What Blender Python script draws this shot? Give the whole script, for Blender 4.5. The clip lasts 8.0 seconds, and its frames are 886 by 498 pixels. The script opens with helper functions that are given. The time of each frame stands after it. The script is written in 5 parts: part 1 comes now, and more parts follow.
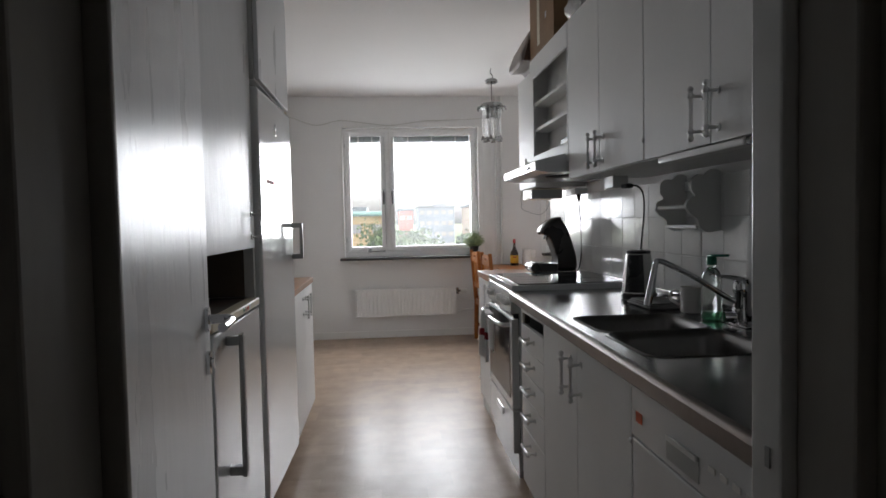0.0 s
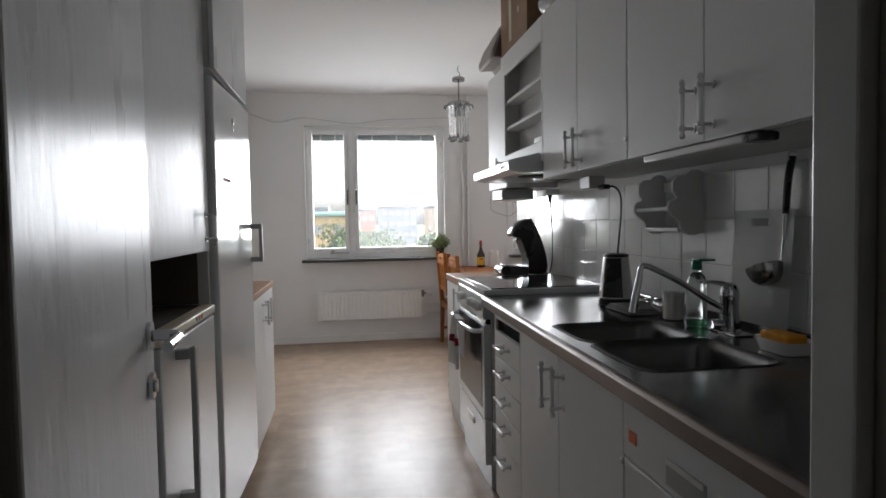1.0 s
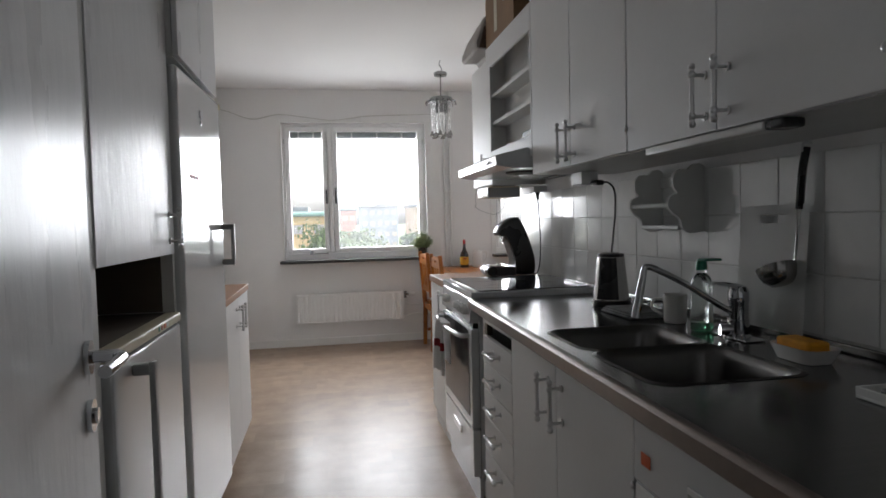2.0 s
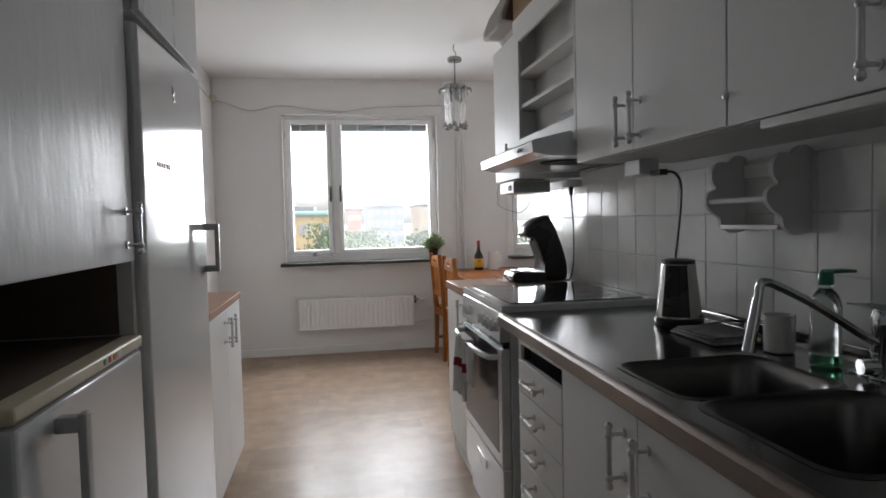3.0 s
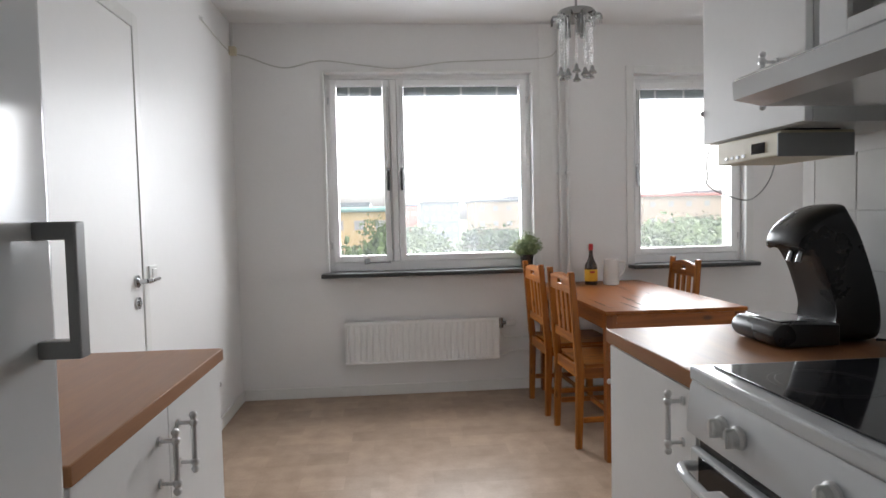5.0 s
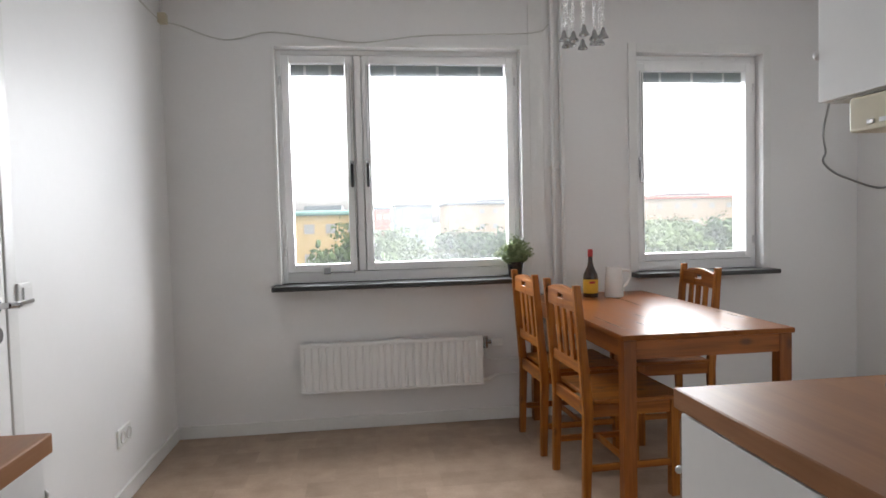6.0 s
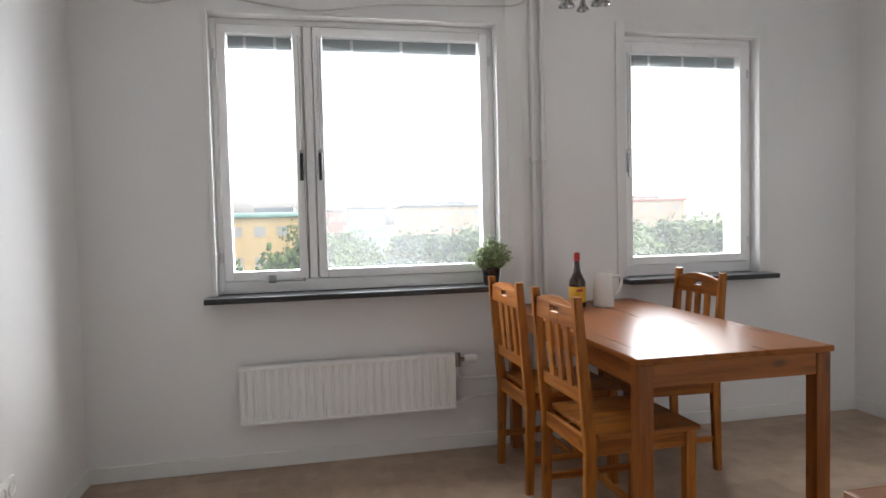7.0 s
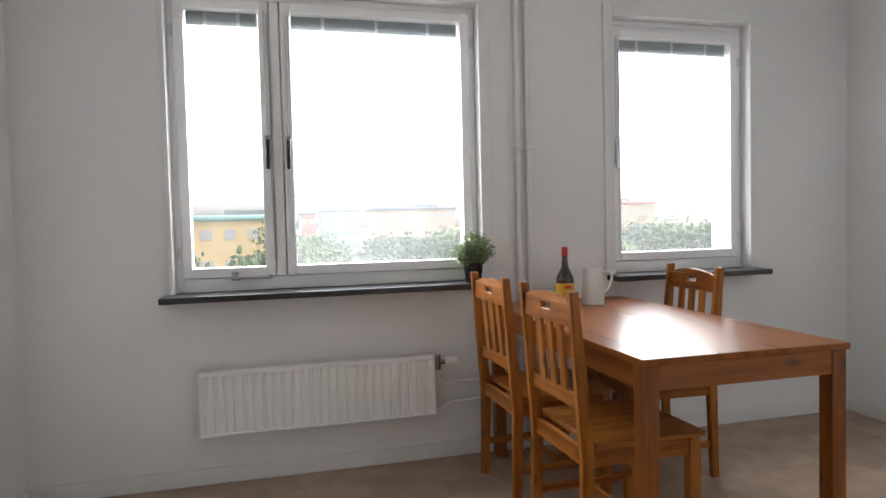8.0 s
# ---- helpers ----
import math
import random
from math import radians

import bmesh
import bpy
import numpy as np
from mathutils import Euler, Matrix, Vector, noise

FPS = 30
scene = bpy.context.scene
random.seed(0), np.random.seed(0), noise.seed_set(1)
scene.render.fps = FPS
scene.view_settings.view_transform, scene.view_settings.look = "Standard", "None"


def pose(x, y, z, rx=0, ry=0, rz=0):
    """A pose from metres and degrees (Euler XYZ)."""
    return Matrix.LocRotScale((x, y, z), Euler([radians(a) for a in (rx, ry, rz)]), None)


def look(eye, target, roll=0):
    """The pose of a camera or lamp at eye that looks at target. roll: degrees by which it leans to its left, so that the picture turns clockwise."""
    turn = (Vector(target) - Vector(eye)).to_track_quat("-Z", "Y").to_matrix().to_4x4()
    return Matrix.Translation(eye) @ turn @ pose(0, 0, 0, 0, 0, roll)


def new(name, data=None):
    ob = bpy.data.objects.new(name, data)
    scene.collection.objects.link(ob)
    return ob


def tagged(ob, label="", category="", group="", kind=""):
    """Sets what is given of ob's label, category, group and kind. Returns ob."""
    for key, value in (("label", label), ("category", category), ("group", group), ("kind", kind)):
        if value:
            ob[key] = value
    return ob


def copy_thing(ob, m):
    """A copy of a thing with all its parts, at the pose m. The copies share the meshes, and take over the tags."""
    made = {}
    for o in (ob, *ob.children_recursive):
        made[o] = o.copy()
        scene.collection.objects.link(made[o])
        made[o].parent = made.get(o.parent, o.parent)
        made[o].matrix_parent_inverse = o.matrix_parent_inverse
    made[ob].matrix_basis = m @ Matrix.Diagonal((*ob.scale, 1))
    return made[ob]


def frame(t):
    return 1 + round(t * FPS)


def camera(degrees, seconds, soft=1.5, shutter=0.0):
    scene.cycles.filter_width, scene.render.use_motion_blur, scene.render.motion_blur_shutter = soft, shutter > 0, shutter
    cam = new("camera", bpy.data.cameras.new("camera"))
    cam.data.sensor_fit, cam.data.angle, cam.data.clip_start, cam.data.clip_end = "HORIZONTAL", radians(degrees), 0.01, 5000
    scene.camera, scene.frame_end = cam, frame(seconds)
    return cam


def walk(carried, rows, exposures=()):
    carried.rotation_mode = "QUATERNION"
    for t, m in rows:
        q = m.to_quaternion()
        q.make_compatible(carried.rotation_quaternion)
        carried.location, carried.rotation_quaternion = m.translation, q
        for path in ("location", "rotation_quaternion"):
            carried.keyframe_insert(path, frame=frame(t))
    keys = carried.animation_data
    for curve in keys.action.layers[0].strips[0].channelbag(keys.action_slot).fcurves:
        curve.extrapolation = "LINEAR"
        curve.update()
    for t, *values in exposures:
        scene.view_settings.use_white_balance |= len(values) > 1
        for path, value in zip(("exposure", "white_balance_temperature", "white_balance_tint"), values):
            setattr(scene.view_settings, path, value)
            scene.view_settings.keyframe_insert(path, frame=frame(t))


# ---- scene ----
cam = camera(71.0, 8.0, soft=1.6)
EXPOSURES = [(0.0, 2.22), (1.5, 2.32), (3.5, 2.31), (6.0, 2.41), (8.0, 2.41)]
PATH = [
    (0, (0.049, 0.249, 1.233), (0.23, 2.239, 1.147), -1.2),
    (0.5, (0.038, 0.321, 1.24), (0.285, 2.304, 1.153), -1.4),
    (1, (0.032, 0.391, 1.237), (0.333, 2.366, 1.151), -1.0),
    (1.5, (0.029, 0.454, 1.237), (0.368, 2.423, 1.149), -1.2),
    (2.8, (0.067, 0.867, 1.235), (0.438, 2.83, 1.144), -1.4),
    (3, (0.056, 0.995, 1.235), (0.399, 2.963, 1.144), -1.4),
    (3.5, (0.035, 1.345, 1.236), (0.311, 3.324, 1.143), -1.4),
    (4, (0.034, 1.767, 1.236), (0.253, 3.752, 1.141), -1.2),
    (4.5, (0.027, 2.167, 1.248), (0.208, 4.157, 1.15), -1.2),
    (4.7, (0.03, 2.346, 1.243), (0.198, 4.336, 1.143), -1.3),
    (5.8, (0.055, 3.126, 1.233), (0.272, 5.113, 1.14), -1.4),
    (6, (0.084, 3.246, 1.228), (0.339, 5.227, 1.137), -1.4),
    (6.5, (0.108, 3.517, 1.225), (0.449, 5.486, 1.135), -1.4),
    (7, (0.09, 3.752, 1.213), (0.491, 5.71, 1.126), -1.4),
    (7.5, (0.094, 3.884, 1.188), (0.538, 5.833, 1.104), -1.4),
    (8, (0.108, 3.975, 1.162), (0.593, 5.914, 1.083), -1.4),
]
walk(cam, [(t, look(eye, target, roll)) for t, eye, target, roll in PATH], EXPOSURES)

# ---- light ----
world = bpy.data.worlds.new("overcast_sky")
scene.world = world
world.use_nodes = True
wn = world.node_tree
sky = wn.nodes.new("ShaderNodeTexSky")
sky.sky_type = "NISHITA"
sky.sun_disc = False
sky.sun_elevation, sky.sun_rotation = radians(40), radians(60)
sky.air_density, sky.dust_density = 1.0, 6.0
sky_soft = wn.nodes.new("ShaderNodeHueSaturation")
sky_soft.inputs["Saturation"].default_value = 0.12
wn.links.new(sky.outputs[0], sky_soft.inputs["Color"])
wn.links.new(sky_soft.outputs[0], wn.nodes["Background"].inputs[0])
wn.nodes["Background"].inputs[1].default_value = 0.15
sun_data = bpy.data.lights.new("sun", "SUN")
sun_data.energy, sun_data.angle, sun_data.color = 0.5, radians(20), (1.0, 0.96, 0.9)
sun = new("sun", sun_data)
sun.matrix_world = look((30, 10, 40), (0, 30, 0))


def window_light(x0, x1, z0, z1, y, watts):
    lamp = bpy.data.lights.new("window_light", "AREA")
    lamp.shape, lamp.size, lamp.size_y = "RECTANGLE", x1 - x0, z1 - z0
    lamp.energy, lamp.color = watts, (0.905, 0.94, 1.0)
    ob = new("window_light", lamp)
    ob.matrix_world = pose((x0 + x1) / 2, y, (z0 + z1) / 2, -90 + 30, 0, 0)
    return ob


window_light(-0.50, 1.15, 1.00, 2.40, 7.66, 22.3)
window_light(1.70, 2.75, 1.00, 2.40, 7.66, 10.4)

# ---- materials ----


def material(name, colour, rough=0.5, metal=0.0, vary=0.06, scale=6.0, bump=0.05, fine=90.0, coat=0.0, stretch=(1, 1, 1), second=None, spec=0.5, piece=0.0):
    """A surface with broad tone changes, fine grain and relief."""
    m = bpy.data.materials.new(name)
    m.use_nodes = True
    n, l = m.node_tree.nodes, m.node_tree.links
    b = n["Principled BSDF"]
    co = n.new("ShaderNodeTexCoord")
    mp = n.new("ShaderNodeMapping")
    mp.inputs["Scale"].default_value = stretch
    l.new(co.outputs["Object"], mp.inputs[0])
    broad = n.new("ShaderNodeTexNoise")
    broad.inputs["Scale"].default_value, broad.inputs["Detail"].default_value = scale, 5
    l.new(mp.outputs[0], broad.inputs["Vector"])
    grain = n.new("ShaderNodeTexNoise")
    grain.inputs["Scale"].default_value, grain.inputs["Detail"].default_value = fine, 3
    l.new(mp.outputs[0], grain.inputs["Vector"])
    add = n.new("ShaderNodeMath")
    add.operation = "MULTIPLY_ADD"
    add.inputs[1].default_value = 0.35
    l.new(grain.outputs[0], add.inputs[0])
    l.new(broad.outputs[0], add.inputs[2])
    ramp = n.new("ShaderNodeValToRGB")
    dark = second or tuple(c * (1 - 2.5 * vary) for c in colour)
    ramp.color_ramp.elements[0].position, ramp.color_ramp.elements[1].position = 0.4, 0.85
    ramp.color_ramp.elements[0].color, ramp.color_ramp.elements[1].color = (*dark, 1), (*colour, 1)
    l.new(add.outputs[0], ramp.inputs[0])
    colour_out = ramp.outputs[0]
    if piece:
        info = n.new("ShaderNodeObjectInfo")
        hsv = n.new("ShaderNodeHueSaturation")
        span = n.new("ShaderNodeMapRange")
        span.inputs["To Min"].default_value, span.inputs["To Max"].default_value = 1 - piece, 1 + piece
        l.new(info.outputs["Random"], span.inputs["Value"])
        l.new(span.outputs[0], hsv.inputs["Value"])
        l.new(colour_out, hsv.inputs["Color"])
        colour_out = hsv.outputs[0]
    l.new(colour_out, b.inputs["Base Color"])
    rr = n.new("ShaderNodeMapRange")
    rr.inputs["To Min"].default_value, rr.inputs["To Max"].default_value = max(0.02, rough - 0.06), min(1, rough + 0.06)
    l.new(broad.outputs[0], rr.inputs["Value"])
    l.new(rr.outputs[0], b.inputs["Roughness"])
    b.inputs["Metallic"].default_value = metal
    b.inputs["Specular IOR Level"].default_value = spec
    b.inputs["Coat Weight"].default_value = coat
    b.inputs["Coat Roughness"].default_value = 0.12
    if bump:
        bp = n.new("ShaderNodeBump")
        bp.inputs["Strength"].default_value, bp.inputs["Distance"].default_value = bump, 0.002
        l.new(add.outputs[0], bp.inputs["Height"])
        l.new(bp.outputs[0], b.inputs["Normal"])
    return m


def wood(name, light, dark, along=0, rough=0.35, knots=0.0):
    """Lacquered wood: stretched grain along one axis, with knots for pine."""
    stretch = [14.0, 14.0, 14.0]
    stretch[along] = 0.9
    m = material(name, light, rough, 0, 0.1, 1.6, 0.06, 9.0, 0.0, stretch, dark, 0.28)
    n, l = m.node_tree.nodes, m.node_tree.links
    b = n["Principled BSDF"]
    if knots:
        tone = n["Color Ramp"].color_ramp
        tone.elements[0].position, tone.elements[1].position = 0.54, 0.80
        co = n.new("ShaderNodeTexCoord")
        mp = n.new("ShaderNodeMapping")
        size = [9.0, 9.0, 9.0]
        size[along] = 4.5
        mp.inputs["Scale"].default_value = size
        l.new(co.outputs["Object"], mp.inputs[0])
        vor = n.new("ShaderNodeTexVoronoi")
        vor.inputs["Scale"].default_value = 1.0
        l.new(mp.outputs[0], vor.inputs["Vector"])
        ramp = n.new("ShaderNodeValToRGB")
        ramp.color_ramp.elements[0].position, ramp.color_ramp.elements[1].position = 0.06, 0.16
        ramp.color_ramp.elements[0].color, ramp.color_ramp.elements[1].color = (1, 1, 1, 1), (0, 0, 0, 1)
        l.new(vor.outputs["Distance"], ramp.inputs[0])
        scale = n.new("ShaderNodeMath")
        scale.operation = "MULTIPLY"
        scale.inputs[1].default_value = knots
        l.new(ramp.outputs[0], scale.inputs[0])
        mix = n.new("ShaderNodeMix")
        mix.data_type = "RGBA"
        old = b.inputs["Base Color"].links[0].from_socket
        l.new(scale.outputs[0], mix.inputs["Factor"])
        l.new(old, mix.inputs["A"])
        mix.inputs["B"].default_value = (0.06, 0.025, 0.01, 1)
        l.new(mix.outputs["Result"], b.inputs["Base Color"])
    return m


def floor_vinyl():
    """Beige printed vinyl: a patchwork of faint rectangular fields, mottled, with dull wear."""
    m = material("beige_vinyl", (0.405, 0.302, 0.224), 0.4, 0, 0.1, 9.0, 0.16, 80.0, 0.0, (1, 1, 1), (0.30, 0.217, 0.158), 0.18)
    n, l = m.node_tree.nodes, m.node_tree.links
    b = n["Principled BSDF"]
    co = n.new("ShaderNodeTexCoord")
    brick = n.new("ShaderNodeTexBrick")
    brick.inputs["Scale"].default_value = 1.0
    brick.inputs["Brick Width"].default_value, brick.inputs["Row Height"].default_value = 0.21, 0.155
    brick.inputs["Mortar Size"].default_value = 0.0
    brick.offset = 0.4
    brick.inputs["Color1"].default_value, brick.inputs["Color2"].default_value = (0.86, 0.85, 0.84, 1), (1.07, 1.06, 1.05, 1)
    l.new(co.outputs["Object"], brick.inputs["Vector"])
    mix = n.new("ShaderNodeMix")
    mix.data_type, mix.blend_type = "RGBA", "MULTIPLY"
    mix.inputs["Factor"].default_value = 1.0
    l.new(b.inputs["Base Color"].links[0].from_socket, mix.inputs["A"])
    l.new(brick.outputs["Color"], mix.inputs["B"])
    l.new(mix.outputs["Result"], b.inputs["Base Color"])
    wear = n.new("ShaderNodeTexNoise")
    wear.inputs["Scale"].default_value, wear.inputs["Detail"].default_value = 5.0, 10
    l.new(co.outputs["Object"], wear.inputs["Vector"])
    rr = n.new("ShaderNodeMapRange")
    rr.inputs["From Min"].default_value, rr.inputs["From Max"].default_value = 0.3, 0.7
    rr.inputs["To Min"].default_value, rr.inputs["To Max"].default_value = 0.28, 0.36
    l.new(wear.outputs[0], rr.inputs["Value"])
    l.new(rr.outputs[0], b.inputs["Roughness"])
    return m


def pane_glass(name, dust_haze):
    """Window glass: clear, with a gloss by Fresnel and a film of dust and painted haze."""
    m = bpy.data.materials.new(name)
    m.use_nodes = True
    n, l = m.node_tree.nodes, m.node_tree.links
    n.remove(n["Principled BSDF"])
    clear, gloss, film = n.new("ShaderNodeBsdfTransparent"), n.new("ShaderNodeBsdfGlossy"), n.new("ShaderNodeBsdfTranslucent")
    gloss.inputs["Roughness"].default_value = 0.02
    film.inputs["Color"].default_value = (0.9, 0.92, 0.95, 1)
    fres = n.new("ShaderNodeFresnel")
    fres.inputs[0].default_value = 1.45
    co = n.new("ShaderNodeTexCoord")
    mp = n.new("ShaderNodeMapping")
    mp.inputs["Scale"].default_value = (9, 1, 2.5)
    l.new(co.outputs["Object"], mp.inputs[0])
    noise_node = n.new("ShaderNodeTexNoise")
    noise_node.inputs["Scale"].default_value, noise_node.inputs["Detail"].default_value = 1.2, 6
    l.new(mp.outputs[0], noise_node.inputs["Vector"])
    rr = n.new("ShaderNodeMapRange")
    rr.inputs["From Min"].default_value, rr.inputs["From Max"].default_value = 0.35, 0.75
    rr.inputs["To Min"].default_value, rr.inputs["To Max"].default_value = dust_haze * 0.65, dust_haze
    l.new(noise_node.outputs[0], rr.inputs["Value"])
    one, two = n.new("ShaderNodeMixShader"), n.new("ShaderNodeMixShader")
    l.new(rr.outputs[0], one.inputs[0])
    l.new(clear.outputs[0], one.inputs[1])
    l.new(film.outputs[0], one.inputs[2])
    l.new(fres.outputs[0], two.inputs[0])
    l.new(one.outputs[0], two.inputs[1])
    l.new(gloss.outputs[0], two.inputs[2])
    l.new(two.outputs[0], n["Material Output"].inputs[0])
    return m


def solid_glass(name, colour, rough=0.02):
    m = bpy.data.materials.new(name)
    m.use_nodes = True
    b = m.node_tree.nodes["Principled BSDF"]
    b.inputs["Base Color"].default_value = (*colour, 1)
    b.inputs["Roughness"].default_value = rough
    b.inputs["Transmission Weight"].default_value = 1.0
    b.inputs["IOR"].default_value = 1.45
    return m


WALL = material("white_wall_paint", (0.79, 0.784, 0.775), 0.55, 0, 0.02, 1.5, 0.25, 45.0)
WALL_GLOSS = material("silk_wall_paint", (0.82, 0.816, 0.807), 0.46, 0, 0.015, 0.8, 0.05, 30.0)
CEILING = material("ceiling_paint", (0.81, 0.80, 0.79), 0.85, 0, 0.02, 1.0, 0.15, 60.0)
FLOOR = floor_vinyl()
TRIM = material("white_trim_paint", (0.78, 0.78, 0.76), 0.35, 0, 0.04, 4.0, 0.1, 50.0)
WINDOW_PAINT = material("window_paint", (0.91, 0.91, 0.90), 0.3, 0, 0.02, 5.0, 0.1, 40.0)
GLOSS_DOOR = material("gloss_door_paint", (0.78, 0.785, 0.79), 0.285, 0, 0.02, 2.2, 1.0, 11.0, 0.0, (1, 2.6, 0.8), None, 0.06)
GLOSS_DOOR.node_tree.nodes["Bump"].inputs["Distance"].default_value = 0.0045
CABINET = material("white_cabinet_front", (0.81, 0.81, 0.80), 0.48, 0, 0.02, 3.0, 0.05, 60.0)
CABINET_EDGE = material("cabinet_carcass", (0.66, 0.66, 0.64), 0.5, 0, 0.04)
INSIDE = material("cabinet_inside", (0.85, 0.84, 0.82), 0.5, 0, 0.04)
DARK_INSIDE = material("dark_brown_panel", (0.10, 0.075, 0.055), 0.6, 0, 0.1)
APPLIANCE = material("white_enamel", (0.72, 0.74, 0.75), 0.16, 0, 0.01, 3.0, 0.02, 40.0, 0.3)
FRIDGE = material("fridge_enamel", (0.76, 0.78, 0.785), 0.1, 0, 0.01, 3.0, 0.03, 20.0, 0.2)
GREY_PLASTIC = material("grey_plastic", (0.37, 0.38, 0.375), 0.4, 0, 0.03)
LIGHT_PLASTIC = material("white_plastic", (0.74, 0.74, 0.72), 0.35, 0, 0.02)
GLOSS_WHITE = material("glossy_white_paint", (0.82, 0.82, 0.80), 0.24, 0, 0.02, 4.0, 0.05, 30.0, 0.3)
CREAM = material("cream_plastic", (0.66, 0.60, 0.44), 0.4, 0, 0.04)
STEEL = material("brushed_steel", (0.205, 0.202, 0.198), 0.15, 1.0, 0.06, 3.0, 0.05, 80.0, 0.0, (1, 40, 1))
# The brown of the reflected floor is put into this edge colour.
EDGE_STEEL = material("floor_tinted_edge", (0.20, 0.165, 0.145), 0.34, 0.8, 0.1, 5.0, 0.1, 50.0)
SINK_STEEL = material("sink_steel", (0.155, 0.152, 0.148), 0.30, 1.0, 0.08, 4.0, 0.05, 60.0)
POLISHED = material("polished_steel", (0.42, 0.415, 0.40), 0.2, 1.0, 0.05, 3.0, 0.04, 80.0, 0.0, (40, 40, 1))
CHROME = material("chrome", (0.62, 0.63, 0.645), 0.08, 1.0, 0.02)
SATIN = material("satin_aluminium", (0.72, 0.72, 0.72), 0.3, 0.85, 0.04)
BLACK = material("black_plastic", (0.018, 0.018, 0.019), 0.28, 0, 0.1)
BLACK_GLASS = material("black_ceramic_glass", (0.012, 0.012, 0.014), 0.05, 0, 0.05, 4.0, 0.0)
OVEN_GLASS = material("dull_oven_glass", (0.018, 0.018, 0.019), 0.2, 0, 0.1, 4.0, 0.02, 40.0, 0.0, (1, 1, 1), None, 0.22)
RUBBER = material("black_rubber", (0.015, 0.015, 0.015), 0.7, 0, 0.1)
STONE = material("black_stone_sill", (0.035, 0.036, 0.037), 0.35, 0, 0.2, 30.0, 0.1, 150.0)
TILE = material("white_glazed_tile", (0.85, 0.855, 0.84), 0.12, 0, 0.03, 9.0, 0.06, 20.0, 0.2, (1, 1, 1), None, 0.5, 0.03)
GROUT = material("grey_grout", (0.72, 0.72, 0.70), 0.85, 0, 0.1, 30.0, 0.2)
OAK_Y = wood("worktop_laminate", (0.36, 0.17, 0.075), (0.27, 0.115, 0.048), 1, 0.42)
OAK_Y.node_tree.nodes["Principled BSDF"].inputs["Coat Weight"].default_value = 0.0
PINE_X = wood("pine_along_x", (0.39, 0.138, 0.020), (0.19, 0.053, 0.006), 0, 0.36, 0.8)
PINE_Y = wood("pine_along_y", (0.39, 0.138, 0.020), (0.19, 0.053, 0.006), 1, 0.36, 0.8)
PINE_Z = wood("pine_along_z", (0.39, 0.138, 0.020), (0.19, 0.053, 0.006), 2, 0.36, 0.8)
TABLE_X = wood("table_pine_along_x", (0.25, 0.078, 0.013), (0.15, 0.042, 0.006), 0, 0.36, 0.8)
TABLE_Y = wood("table_pine_along_y", (0.25, 0.078, 0.013), (0.15, 0.042, 0.006), 1, 0.36, 0.8)
TABLE_Z = wood("table_pine_along_z", (0.25, 0.078, 0.013), (0.15, 0.042, 0.006), 2, 0.36, 0.8)
PINE_TOP = wood("pine_tabletop", (0.23, 0.075, 0.016), (0.175, 0.053, 0.010), 1, 0.29, 0.25)
PINE_TOP.node_tree.nodes["Principled BSDF"].inputs["Coat Weight"].default_value = 0.0
PINE_TOP.node_tree.nodes["Principled BSDF"].inputs["Specular IOR Level"].default_value = 0.13
CARDBOARD = material("cardboard", (0.33, 0.20, 0.11), 0.8, 0, 0.1, 8.0, 0.1)
BLIND = material("grey_blind", (0.33, 0.36, 0.36), 0.45, 0, 0.05)
# The dust film on both panes also stands in for the haze outside.
PANE = pane_glass("window_glass", 0.016)
PANE_DUST_HAZE = pane_glass("dusty_hazed_window_glass", 0.046)
CRYSTAL = solid_glass("crystal", (0.80, 0.80, 0.79))
AGED_CHROME = material("aged_chrome", (0.34, 0.34, 0.335), 0.2, 1.0, 0.1, 20.0)
RED = material("red_print", (0.45, 0.03, 0.03), 0.5)
PINK = material("pale_pink_plastic", (0.90, 0.50, 0.48), 0.4)
ORANGE = material("orange_label", (0.75, 0.13, 0.03), 0.5)
YELLOW = material("yellow_label", (0.75, 0.42, 0.03), 0.5)
GREEN = material("green_cap", (0.01, 0.20, 0.11), 0.35)
SOAP = solid_glass("green_detergent", (0.25, 0.75, 0.45), 0.05)
BROWN_GLASS = material("brown_bottle", (0.035, 0.014, 0.006), 0.08, 0, 0.1, 4.0, 0.0, 20.0, 0.4)
CERAMIC = material("white_ceramic", (0.78, 0.77, 0.74), 0.15, 0, 0.02, 4.0, 0.0)
CLOTH = material("white_cotton", (0.84, 0.82, 0.80), 0.9, 0, 0.05, 20.0, 0.4, 200.0)
CLOTH_RED = material("red_cotton", (0.32, 0.02, 0.03), 0.9, 0, 0.1, 20.0, 0.4, 200.0)
SPONGE = material("yellow_sponge", (0.75, 0.33, 0.02), 0.9, 0, 0.1, 60.0, 0.6, 200.0)
LEAF = material("plant_leaf", (0.34, 0.40, 0.20), 0.5, 0, 0.2, 30.0, 0.0, 60.0, 0.0, (1, 1, 1), (0.06, 0.11, 0.03))
SOIL = material("dark_soil", (0.02, 0.015, 0.01), 0.9)
CABLE = material("black_cable", (0.015, 0.015, 0.015), 0.5)
WHITE_CABLE = material("white_cable", (0.6, 0.59, 0.55), 0.5)
BAG_PAPER = material("pale_grey_paper", (0.42, 0.385, 0.36), 0.7, 0, 0.08, 12.0, 0.4, 60.0)
PAPER_BAG = material("brown_black_paper", (0.16, 0.10, 0.08), 0.6, 0, 0.3, 15.0, 0.2, 60.0, 0.0, (1, 1, 1), (0.03, 0.02, 0.018))
